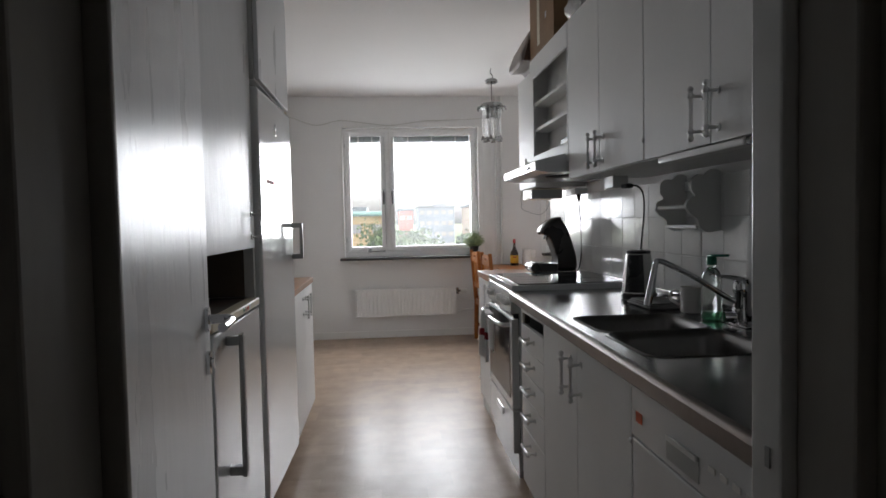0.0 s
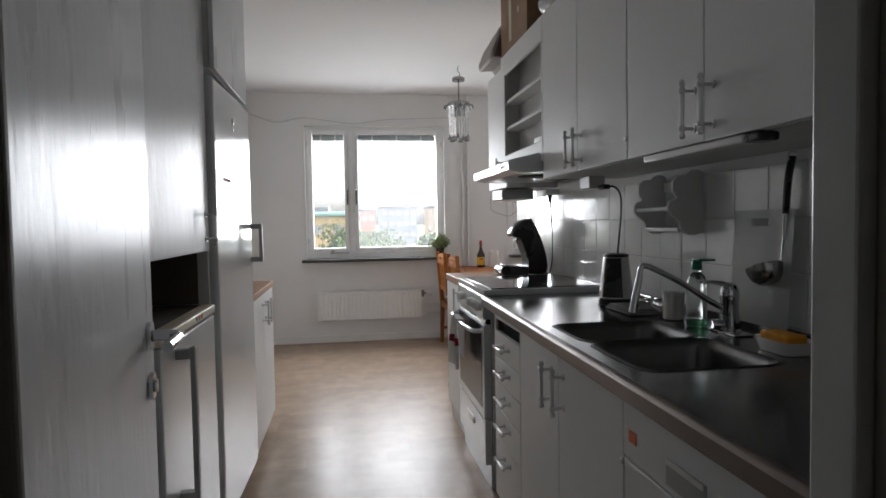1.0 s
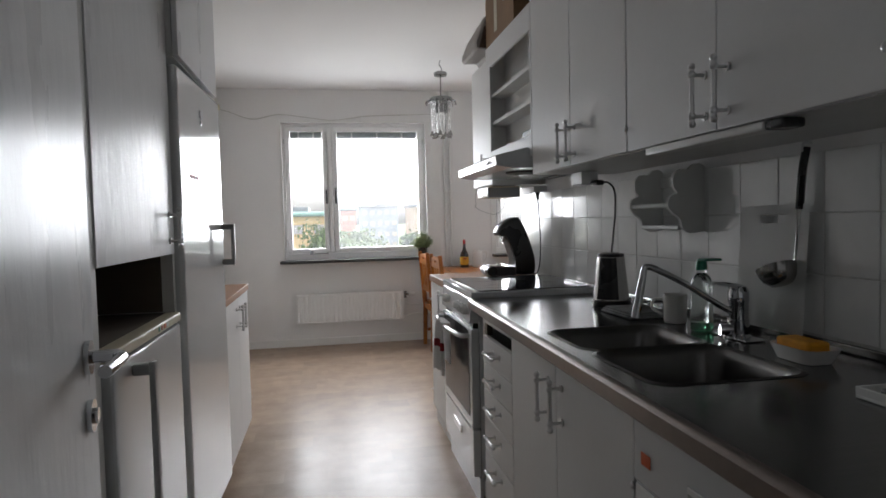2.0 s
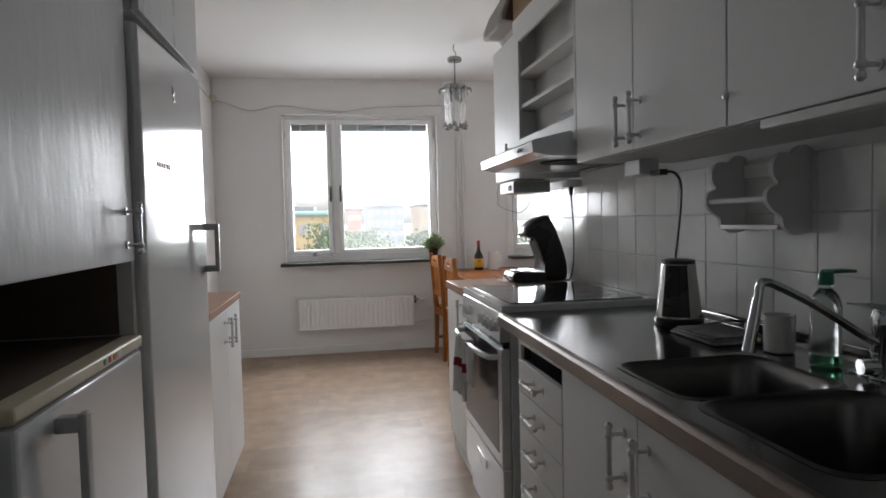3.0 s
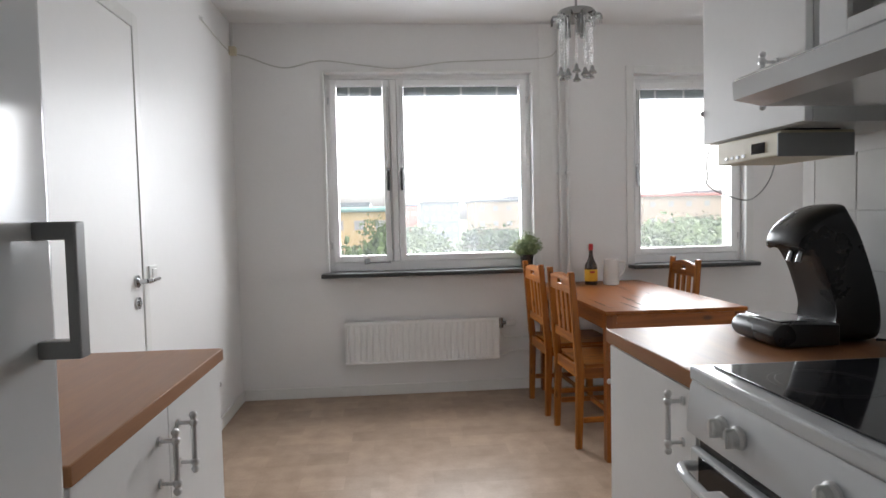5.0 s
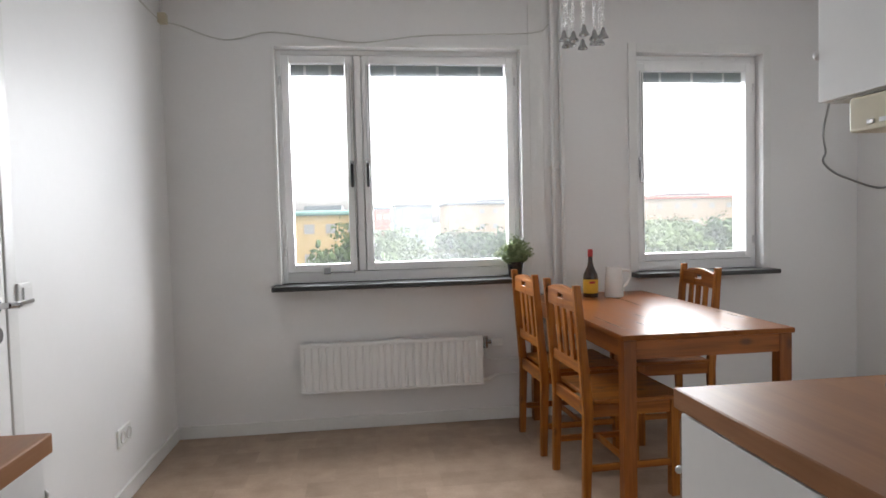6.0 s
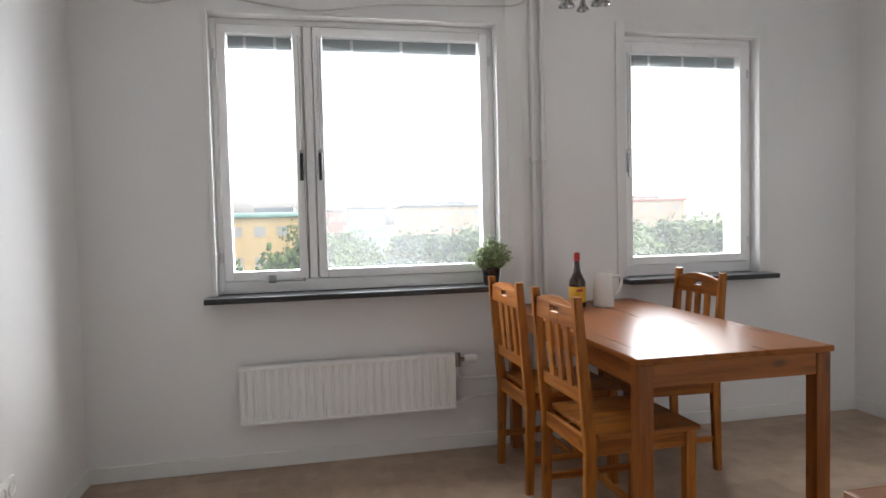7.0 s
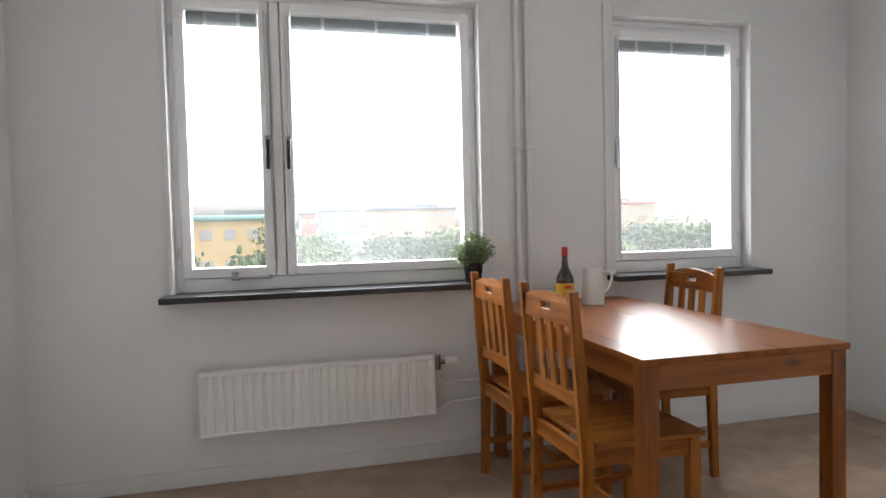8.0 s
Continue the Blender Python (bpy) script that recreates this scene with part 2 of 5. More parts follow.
FOIL = material("clear_plastic_bag", (0.62, 0.63, 0.64), 0.25, 0.4, 0.1, 20.0, 0.6)
# Frame paint with the shade of the unlit hall put into its colour.
SHADED_FRAME = material("shaded_frame_paint", (0.32, 0.30, 0.265), 0.5, 0, 0.08, 5.0, 0.1, 40.0, 0.0, (1, 1, 0.2))
HALL = material("hall_wallpaper", (0.80, 0.79, 0.76), 0.7, 0, 0.05)

# ---- mesh tools ----


def solid():
    return bmesh.new()


def box(bm, x0, x1, y0, y1, z0, z1, bevel=0.0, seg=2):
    made = bmesh.ops.create_cube(bm, size=1.0, matrix=Matrix.LocRotScale(((x0 + x1) / 2, (y0 + y1) / 2, (z0 + z1) / 2), None, (abs(x1 - x0), abs(y1 - y0), abs(z1 - z0))))
    if bevel:
        edges = {e for v in made["verts"] for e in v.link_edges}
        bmesh.ops.bevel(bm, geom=list(edges), offset=bevel, segments=seg, affect="EDGES", profile=0.5)
    return bm


def rod(bm, a, b, r0, r1=None, seg=14, caps=True):
    a, b = Vector(a), Vector(b)
    r1 = r0 if r1 is None else r1
    turn = (b - a).to_track_quat("Z", "Y").to_matrix().to_4x4()
    bmesh.ops.create_cone(bm, cap_ends=caps, segments=seg, radius1=r0, radius2=r1, depth=(b - a).length, matrix=Matrix.Translation((a + b) / 2) @ turn)
    return bm


def ball(bm, c, r, squash=(1, 1, 1), seg=12):
    bmesh.ops.create_uvsphere(bm, u_segments=seg, v_segments=max(6, seg // 2 + 1), radius=1.0, matrix=Matrix.LocRotScale(c, None, (r * squash[0], r * squash[1], r * squash[2])))
    return bm


def lathe(bm, profile, centre, seg=28, axis=None):
    """Turns a profile of (radius, height) round a standing axis at centre."""
    m = Matrix.Translation(centre) @ (axis or Matrix())
    rings = []
    for r, z in profile:
        rings.append([bm.verts.new(m @ Vector((r * math.cos(2 * math.pi * k / seg), r * math.sin(2 * math.pi * k / seg), z))) for k in range(seg)])
    for a, b in zip(rings, rings[1:]):
        for k in range(seg):
            bm.faces.new((a[k], a[(k + 1) % seg], b[(k + 1) % seg], b[k]))
    for ring in (rings[0], rings[-1]):
        bm.faces.new(ring)
    bmesh.ops.recalc_face_normals(bm, faces=bm.faces)
    return bm


def tube(bm, points, r, seg=8):
    """A bent tube through points."""
    pts = [Vector(p) for p in points]
    rings = []
    for k, p in enumerate(pts):
        way = (pts[min(k + 1, len(pts) - 1)] - pts[max(k - 1, 0)]).normalized()
        side = way.cross(Vector((0.31, 0.2, 0.93)))
        side.normalize()
        up = side.cross(way)
        rings.append([bm.verts.new(p + r * (math.cos(2 * math.pi * j / seg) * side + math.sin(2 * math.pi * j / seg) * up)) for j in range(seg)])
    for a, b in zip(rings, rings[1:]):
        for j in range(seg):
            bm.faces.new((a[j], a[(j + 1) % seg], b[(j + 1) % seg], b[j]))
    bm.faces.new(rings[0])
    bm.faces.new(rings[-1])
    bmesh.ops.recalc_face_normals(bm, faces=bm.faces)
    return bm


def smooth_path(points, steps=8):
    """Points on a smooth line through the given ones."""
    pts = [Vector(p) for p in points]
    pts = [2 * pts[0] - pts[1]] + pts + [2 * pts[-1] - pts[-2]]
    out = []
    for a, b, c, d in zip(pts, pts[1:], pts[2:], pts[3:]):
        for k in range(steps):
            t = k / steps
            out.append(0.5 * (2 * b + (c - a) * t + (2 * a - 5 * b + 4 * c - d) * t * t + (3 * b - a - 3 * c + d) * t ** 3))
    return out + [pts[-2]]


def prism(bm, outline, a, b, axis="y"):
    """Sweeps an outline of pairs straight along an axis from a to b."""
    place = {"x": lambda p, s: (s, p[0], p[1]), "y": lambda p, s: (p[0], s, p[1]), "z": lambda p, s: (p[0], p[1], s)}[axis]
    one = [bm.verts.new(place(p, a)) for p in outline]
    two = [bm.verts.new(place(p, b)) for p in outline]
    n = len(outline)
    for k in range(n):
        bm.faces.new((one[k], one[(k + 1) % n], two[(k + 1) % n], two[k]))
    bm.faces.new(one)
    bm.faces.new(two)
    bmesh.ops.recalc_face_normals(bm, faces=bm.faces)
    return bm


BASES = {}


def finish(name, bm, mat, smooth=True):
    me = bpy.data.meshes.new(name)
    bm.to_mesh(me)
    bm.free()
    me.materials.append(mat)
    if smooth:
        for p in me.polygons:
            p.use_smooth = True
        me.set_sharp_from_angle(angle=radians(35))
        flat = all(max(abs(c) for c in p.normal) > 0.9999 for p in me.polygons)
        areas = sorted(p.area for p in me.polygons)
        big = 3 * areas[len(areas) // 2]
        for p in me.polygons:
            p.use_smooth = not flat and (p.area <= big or max(abs(c) for c in p.normal) < 0.9999)
    return me


def thing(name, label, category, base=(0, 0, 0), group="", kind=""):
    """An Empty at a thing's base; its parts are built in world places."""
    ob = new(name)
    ob.location = base
    BASES[ob.name] = Vector(base)
    return tagged(ob, label, category, group, kind)


def part(name, bm, mat, parent, label=""):
    """One mesh under a thing or under a part."""
    base = BASES[parent.name]
    bmesh.ops.translate(bm, verts=bm.verts, vec=-base)
    ob = new(name, finish(name, bm, mat))
    ob.parent = parent
    BASES[ob.name] = base
    return tagged(ob, label)


def whole(name, bm, mat, label, category, group="", kind=""):
    """A thing that is one mesh."""
    ob = new(name, finish(name, bm, mat))
    BASES[ob.name] = Vector()
    return tagged(ob, label, category, group, kind)


# ---- structure ----
FAR, CEIL = 6.96, 2.585
EAST, WEST, NOOK = 1.25, -1.01, 3.32
bm = box(solid(), -1.13, EAST + 0.12, -1.6, FAR, -0.1, 0)
box(bm, EAST + 0.12, NOOK + 0.12, 4.22, FAR, -0.1, 0)
floor = whole("floor", bm, FLOOR, "beige mottled vinyl floor with a dull shine", "floor", kind="structure")
bm = box(solid(), -1.13, EAST + 0.12, -1.6, FAR + 0.32, CEIL, CEIL + 0.1)
box(bm, EAST + 0.12, NOOK + 0.12, 4.22, FAR + 0.32, CEIL, CEIL + 0.1)
ceiling = whole("ceiling", bm, CEILING, "white painted ceiling", "ceiling", kind="structure")

# window openings: x0, x1, z0, z1
W1 = (-0.392, 1.058, 0.875, 2.252)
W2 = (1.797, 2.643, 0.875, 2.24)
bm = solid()
for x0, x1, z0, z1 in ((-1.13, W1[0], 0, CEIL), (W1[0], W1[1], 0, W1[2] - 0.03), (W1[0], W1[1], W1[3], CEIL), (W1[1], W2[0], 0, CEIL), (W2[0], W2[1], 0, W2[2] - 0.03), (W2[0], W2[1], W2[3], CEIL), (W2[1], NOOK + 0.12, 0, CEIL)):
    box(bm, x0, x1, FAR, FAR + 0.32, z0, z1)
whole("wall_north", bm, WALL, "white painted outer wall with two windows", "wall", kind="structure")
bm = solid()
LD = (4.48, 5.33, 2.08)
box(bm, WEST - 0.12, WEST, 0.78, LD[0], 0, CEIL)
box(bm, WEST - 0.12, WEST, LD[1], FAR, 0, CEIL)
box(bm, WEST - 0.12, WEST, LD[0], LD[1], LD[2], CEIL)
whole("wall_west", bm, WALL_GLOSS, "white silk-painted wall with a flush door", "wall", kind="structure")
wall_east = whole("wall_east", box(solid(), EAST + 0.006, EAST + 0.12, 0.78, 4.34, 0, CEIL), WALL, "white kitchen wall, tiled over the worktop", "wall", kind="structure")
whole("wall_nook", box(solid(), EAST + 0.12, NOOK, 4.22, 4.34, 0, CEIL), WALL, "plain white wall of the dining corner", "wall", kind="structure")
whole("wall_dining_east", box(solid(), NOOK, NOOK + 0.12, 4.22, FAR, 0, CEIL), WALL, "plain white side wall of the dining corner", "wall", kind="structure")
DX0, DX1, DTOP = -0.27, 0.495, 2.09
bm = solid()
box(bm, WEST, DX0, 0.78, 0.90, 0, CEIL)
box(bm, DX1, EAST + 0.006, 0.78, 0.90, 0, CEIL)
box(bm, DX0, DX1, 0.78, 0.90, DTOP, CEIL)
whole("wall_south", bm, WALL, "white wall with the kitchen doorway", "wall", kind="structure")
bm = solid()
box(bm, -1.13, -1.0, -1.6, 0.78, 0, CEIL)
box(bm, 1.24, 1.37, -1.6, 0.78, 0, CEIL)
box(bm, -1.0, 1.24, -1.6, -1.48, 0, CEIL)
box(bm, -1.0, DX0 - 0.07, 0.765, 0.7795, 0, CEIL)
box(bm, DX1 + 0.07, 1.24, 0.765, 0.7795, 0, CEIL)
whole("wall_hall", bm, HALL, "unlit hall walls", "wall", kind="structure")

# skirting boards
bm = solid()
box(bm, WEST, NOOK, FAR - 0.014, FAR, 0, 0.075, 0.004)
box(bm, WEST, WEST + 0.014, LD[1] + 0.05, FAR - 0.014, 0, 0.075, 0.004)
box(bm, NOOK - 0.014, NOOK, 4.34, FAR - 0.014, 0, 0.075, 0.004)
whole("baseboard", bm, TRIM, "low white painted skirting board", "baseboard", kind="structure")

# doorway frame
frame_1 = thing("door_frame", "white-painted door frame round the dim kitchen doorway", "door frame", (0, 0.84, 0), kind="structure")
# Left jamb, stops and casings are coloured darker to stand for hall shade.
part("jamb", box(solid(), DX0, DX0 + 0.053, 0.893, 0.905, 0, DTOP, 0.004), SHADED_FRAME, frame_1)
part("stop", box(solid(), DX0, DX0 + 0.03, 0.765, 0.8925, 0, DTOP, 0.004), SHADED_FRAME, frame_1, "hall-side frame in a colour darkened for shade")
part("jamb", box(solid(), DX1 - 0.043, DX1, 0.85, 0.905, 0, DTOP, 0.004), TRIM, frame_1)
part("stop", box(solid(), DX1 - 0.028, DX1, 0.765, 0.8495, 0, DTOP, 0.004), SHADED_FRAME, frame_1, "hall-side frame in a colour darkened for shade")
part("head", box(solid(), DX0 + 0.053, DX1 - 0.043, 0.77, 0.905, DTOP - 0.04, DTOP, 0.004), TRIM, frame_1)
part("casing", box(solid(), DX0 - 0.07, DX0 + 0.01, 0.75, 0.7645, 0, DTOP, 0.003), SHADED_FRAME, frame_1, "casing in a colour darkened for shade")
part("casing", box(solid(), DX1 - 0.01, DX1 + 0.07, 0.75, 0.7645, 0, DTOP, 0.003), SHADED_FRAME, frame_1, "casing in a colour darkened for shade")
part("strike_plate", box(solid(), DX1 - 0.0445, DX1 - 0.0428, 0.868, 0.877, 0.962, 0.985, 0.0005, 1), GREY_PLASTIC, frame_1)

# ---- windows ----


def pull_handle(parent, at, along, out, length=0.125, mat=None, name="handle"):
    """A turned bar on two posts: at is the middle on the front; along and out are directions."""
    at, along, out = Vector(at), Vector(along), Vector(out)
    bm = solid()
    for s in (-1, 1):
        foot = at + along * s * length * 0.36
        rod(bm, foot, foot + out * 0.005, 0.010, seg=10)
        rod(bm, foot, foot + out * 0.032, 0.0045, seg=8)
        ball(bm, foot + out * 0.034, 0.0095, seg=10)
        ball(bm, at + along * s * length * 0.5 + out * 0.034, 0.0085, seg=10)
    rod(bm, at - along * length * 0.5 + out * 0.034, at + along * length * 0.5 + out * 0.034, 0.0058, seg=10)
    return part(name, bm, mat or SATIN, parent, "satin metal bar handle")


def frame_ring(bm, x0, x1, z0, z1, w, y0, y1, bevel=0.004, wb=None):
    wb = wb or w
    box(bm, x0, x0 + w, y0, y1, z0, z1, bevel)
    box(bm, x1 - w, x1, y0, y1, z0, z1, bevel)
    box(bm, x0 + w, x1 - w, y0, y1, z1 - w, z1, bevel)
    box(bm, x0 + w, x1 - w, y0, y1, z0, z0 + wb, bevel)


def sash(parent, x0, x1, z0, z1, pane_mat, handle_x, grip_mat=BLACK, grip_label="black grip"):
    """One casement: frame, pane, blind and latch."""
    w = 0.048
    bm = solid()
    frame_ring(bm, x0 + 0.003, x1 - 0.003, z0 + 0.003, z1 - 0.003, w - 0.003, 7.016, 7.085)
    sash_frame = part("sash_frame", bm, WINDOW_PAINT, parent)
    pane = part("pane", box(solid(), x0 + w - 0.004, x1 - w + 0.004, 7.05, 7.054, z0 + w - 0.004, z1 - w + 0.004), pane_mat, parent, "window glass with a film of dust and painted haze")
    pane.visible_shadow = False
    bm = solid()
    for k in range(7):
        z = z1 - w - 0.001 - k * 0.0092
        box(bm, x0 + w + 0.004, x1 - w - 0.004, 7.062, 7.084, z - 0.0094, z, 0.001, 1)
    roll = part("blind", bm, BLIND, parent, "grey drawn-up blind")
    count = 3 if x1 - x0 > 0.6 else 2
    for k in range(count):
        x = x0 + w + (x1 - x0 - 2 * w) * (k + 0.6) / (count + 0.2)
        part("clip", box(solid(), x - 0.008, x + 0.008, 7.058, 7.0615, z1 - w - 0.062, z1 - w - 0.004, 0.001, 1), LIGHT_PLASTIC, roll)
    if handle_x is not None:
        bm = solid()
        box(bm, handle_x - 0.011, handle_x + 0.011, 7.008, 7.0155, 1.47, 1.60, 0.004)
        latch = part("latch", bm, CHROME, parent, "chrome latch")
        part("grip", box(solid(), handle_x - 0.009, handle_x + 0.009, 6.988, 7.0075, 1.44, 1.58, 0.005), grip_mat, latch, grip_label)
        part("rod", rod(solid(), (handle_x, 7.0115, 1.60), (handle_x, 7.0115, z1 - 0.05), 0.004), SATIN, latch)
        hang = [(handle_x + 0.012, 7.011, z1 - 0.06), (handle_x + 0.016, 7.008, 1.7), (handle_x + 0.013, 7.006, 1.35), (handle_x + 0.018, 7.008, 1.02)]
        part("pull_cord", tube(solid(), smooth_path(hang, 5), 0.002, 5), GREY_PLASTIC, parent, "thin grey blind cord")
    return sash_frame


def window(name, opening, label, left=0.055):
    x0, x1, z0, z1 = opening
    win = thing(name, label, "window", ((x0 + x1) / 2, 7.05, z0), kind="structure")
    bm = solid()
    frame_ring(bm, x0, x1, z0, z1, 0.028, 7.03, 7.12, 0.003, 0.062)
    frame_ring(bm, x0, x1, z0, z1, 0.05, 7.0875, 7.15, 0.003, 0.08)
    part("window_frame", bm, WINDOW_PAINT, win)
    part("window_sill", box(solid(), x0 - 0.045, x1 + 0.045, 6.835, 7.028, z0 - 0.029, z0 - 0.001, 0.004), STONE, win, "black stone sill")
    part("outer_sill", box(solid(), x0, x1, 7.031, 7.27, z0 - 0.029, z0 - 0.001, 0.003), STONE, win)
    for a, b in ((x0 - left, x0), (x1, x1 + 0.055)):
        part("casing", box(solid(), a, b, FAR - 0.012, FAR - 0.0005, z0, z1 + left, 0.002), TRIM, win)
    part("casing", box(solid(), x0, x1, FAR - 0.012, FAR - 0.0005, z1, z1 + left, 0.002), TRIM, win)
    return win


window_1 = window("window_1", W1, "white two-part casement window with drawn-up grey blinds", 0.02)
sash(window_1, -0.366, 0.055, 0.937, 2.222, PANE, 0.033)
bm = box(solid(), 0.057, 0.101, 7.03, 7.0855, 0.939, 2.222, 0.004)
box(bm, 0.035, 0.123, 7.086, 7.115, 0.939, 2.222, 0.003)
part("mullion", bm, WINDOW_PAINT, window_1)
sash(window_1, 0.103, 1.030, 0.937, 2.222, PANE_DUST_HAZE, 0.128)
for x in (-0.372, 1.035):
    for z in (1.06, 2.07):
        part("hinge", rod(solid(), (x, 7.0125, z - 0.024), (x, 7.0125, z + 0.024), 0.0065, seg=10), SATIN, window_1)
bm = solid()
rod(bm, (-0.14, 7.006, 0.935), (0.03, 7.006, 0.935), 0.005)
box(bm, -0.15, -0.11, 6.998, 7.0155, 0.925, 0.965, 0.004)
box(bm, 0.02, 0.035, 6.998, 7.0155, 0.928, 0.946, 0.003)
part("stay", bm, CHROME, window_1, "chrome window stay")
window_2 = window("window_2", W2, "white single casement window with drawn-up grey blind")
part("head_board", box(solid(), 1.826, 2.614, 7.035, 7.10, 2.1925, 2.2115, 0.002), WINDOW_PAINT, window_2)
sash(window_2, 1.825, 2.615, 0.937, 2.192, PANE_DUST_HAZE, 1.845, CHROME, "")
for z in (1.06, 2.04):
    part("hinge", rod(solid(), (2.616, 7.0125, z - 0.024), (2.616, 7.0125, z + 0.024), 0.0065, seg=10), SATIN, window_2)

# ---- doors ----


def lever(parent, at, out, along, mat):
    """A lever handle on a round rose with a lock rose under it."""
    at, out, along = Vector(at), Vector(out), Vector(along)
    bm = solid()
    rod(bm, at, at + out * 0.008, 0.026, seg=20)
    rod(bm, at + out * 0.008, at + out * 0.045, 0.010, seg=12)
    tube(bm, smooth_path([at + out * 0.042, at + out * 0.052 + along * 0.02, at + out * 0.05 + along * 0.07, at + out * 0.045 + along * 0.12], 5), 0.0095, 10)
    part("door_handle", bm, mat, parent, "chrome lever handle")
    bm = solid()
    low = at - Vector((0, 0, 0.09))
    rod(bm, low, low + out * 0.008, 0.025, seg=20)
    rod(bm, low + out * 0.008, low + out * 0.014, 0.012, seg=14)
    part("lock", bm, mat, parent, "chrome lock rose")


# the kitchen door stands open into the room
DW, DT = 0.725, 0.04
door_1 = thing("door_1", "glossy white flush door standing open into the kitchen", "door", kind="structure")
BASES[door_1.name] = Vector()
part("leaf", box(solid(), -DT, 0, 0, DW, 0.01, 2.06, 0.003), GLOSS_DOOR, door_1)
lever(door_1, (0, DW - 0.066, 1.042), (1, 0, 0), (0, -1, 0), CHROME)
door_1.matrix_world = pose(-0.224, 0.914, 0, 0, 0, 9)

door_2 = thing("door_2", "closed white flush door in the side wall", "door", (WEST, 5.0, 0), kind="structure")
part("leaf", box(solid(), WEST - 0.045, WEST - 0.004, LD[0] + 0.02, LD[1] - 0.02, 0.005, LD[2] - 0.02, 0.003), WALL_GLOSS, door_2)
bm = solid()
box(bm, WEST - 0.05, WEST + 0.001, LD[0] - 0.04, LD[0] + 0.018, 0, LD[2] + 0.04, 0.003)
box(bm, WEST - 0.05, WEST + 0.001, LD[1] - 0.018, LD[1] + 0.04, 0, LD[2] + 0.04, 0.003)
box(bm, WEST - 0.05, WEST + 0.001, LD[0] + 0.018, LD[1] - 0.018, LD[2] - 0.018, LD[2] + 0.04, 0.003)
part("frame", bm, TRIM, door_2)
lever(door_2, (WEST - 0.004, 5.25, 1.005), (1, 0, 0), (0, 1, 0), CHROME)

# ---- radiator and pipes ----
RADIATOR_PAINT = material("radiator_enamel", (0.86, 0.86, 0.85), 0.3, 0, 0.01, 3.0, 0.0)
radiator = thing("radiator", "long low white ribbed panel radiator on the wall", "radiator", (0.24, 6.92, 0.24))
RX0, RX1, RZ0, RZ1 = -0.295, 0.782, 0.238, 0.532
bm = solid()
outline = [(RX0, 6.925), (RX0, 6.884)]
count = 25
step = (RX1 - RX0 - 0.03) / count
for k in range(count):
    x = RX0 + 0.015 + k * step
    outline += [(x + step * 0.08, 6.884), (x + step * 0.20, 6.894), (x + step * 0.42, 6.894), (x + step * 0.54, 6.884)]
outline += [(RX1, 6.884), (RX1, 6.925)]
prism(bm, outline, RZ0 + 0.012, RZ1 - 0.022, "z")
box(bm, RX0, RX1, 6.881, 6.925, RZ0, RZ0 + 0.014, 0.004)
box(bm, RX0, RX1, 6.881, 6.925, RZ1 - 0.024, RZ1 - 0.001, 0.005)
part("panel", bm, RADIATOR_PAINT, radiator)
bm = solid()
for k in range(60):
    x = RX0 + 0.02 + k * (RX1 - RX0 - 0.04) / 60
    box(bm, x, x + 0.006, 6.887, 6.92, RZ1, RZ1 + 0.003)
part("grille", bm, TRIM, radiator)
for x in (RX0 + 0.15, RX1 - 0.15):
    part("bracket", box(solid(), x - 0.012, x + 0.012, 6.925, 6.9595, RZ0 + 0.02, RZ1 - 0.03, 0.002), SATIN, radiator)
bm = solid()
tube(bm, smooth_path([(RX1 - 0.002, 6.905, 0.512), (0.792, 6.905, 0.513), (0.804, 6.905, 0.500), (0.806, 6.905, 0.46)], 5), 0.010, 10)
rod(bm, (0.80, 6.905, 0.455), (0.80, 6.905, 0.525), 0.015)
rod(bm, (0.80, 6.905, 0.490), (0.835, 6.905, 0.490), 0.012)
valve = part("valve", bm, AGED_CHROME, radiator, "chrome radiator valve")
part("thermostat", lathe(solid(), [(0.017, 0), (0.022, 0.006), (0.024, 0.055), (0.019, 0.066)], (0.835, 6.905, 0.490), 18, Matrix.Rotation(radians(90), 4, "Y")), LIGHT_PLASTIC, valve)
bm = solid()
tube(bm, smooth_path([(0.80, 6.905, 0.475), (0.80, 6.91, 0.42), (0.83, 6.93, 0.385), (0.90, 6.935, 0.38), (1.25, 6.935, 0.38)], 6), 0.008)
rod(bm, (RX1, 6.905, 0.262), (0.815, 6.905, 0.262), 0.011)
tube(bm, smooth_path([(0.81, 6.905, 0.262), (0.86, 6.93, 0.278), (1.0, 6.935, 0.285), (1.29, 6.935, 0.285)], 6), 0.008)
part("pipe", bm, TRIM, radiator, "white painted supply pipes")
for x, r in ((1.252, 0.0135), (1.309, 0.0135)):
    riser = thing("riser_pipe", "white painted heating pipe from floor to ceiling", "pipe", (x, 6.935, 0), "risers by the window", kind="structure")
    part("tube", rod(solid(), (x, 6.945, 0), (x, 6.945, CEIL), r, seg=16), TRIM, riser)
    part("clip", box(solid(), x - 0.018, x + 0.018, 6.915, 6.9595, 1.53, 1.55, 0.003), TRIM, riser)
boxing = whole("pipe_boxing", box(solid(), 1.109, 1.20, FAR - 0.008, FAR - 0.0005, 0.0755, CEIL, 0.002), TRIM, "flat white board beside the heating pipes", "trim", kind="structure")

# ---- fridge wall ----
LX = -0.47


def hung_front(parent, x, y0, y1, z0, z1, face, gap=0.0015, thick=0.018, mat=None, name="door"):
    """A cabinet door whose outer face lies at x and looks along face (-1 or 1)."""
    return part(name, box(solid(), x, x - face * thick, y0 + gap, y1 - gap, z0 + gap, z1 - gap, 0.0025), mat or CABINET, parent)


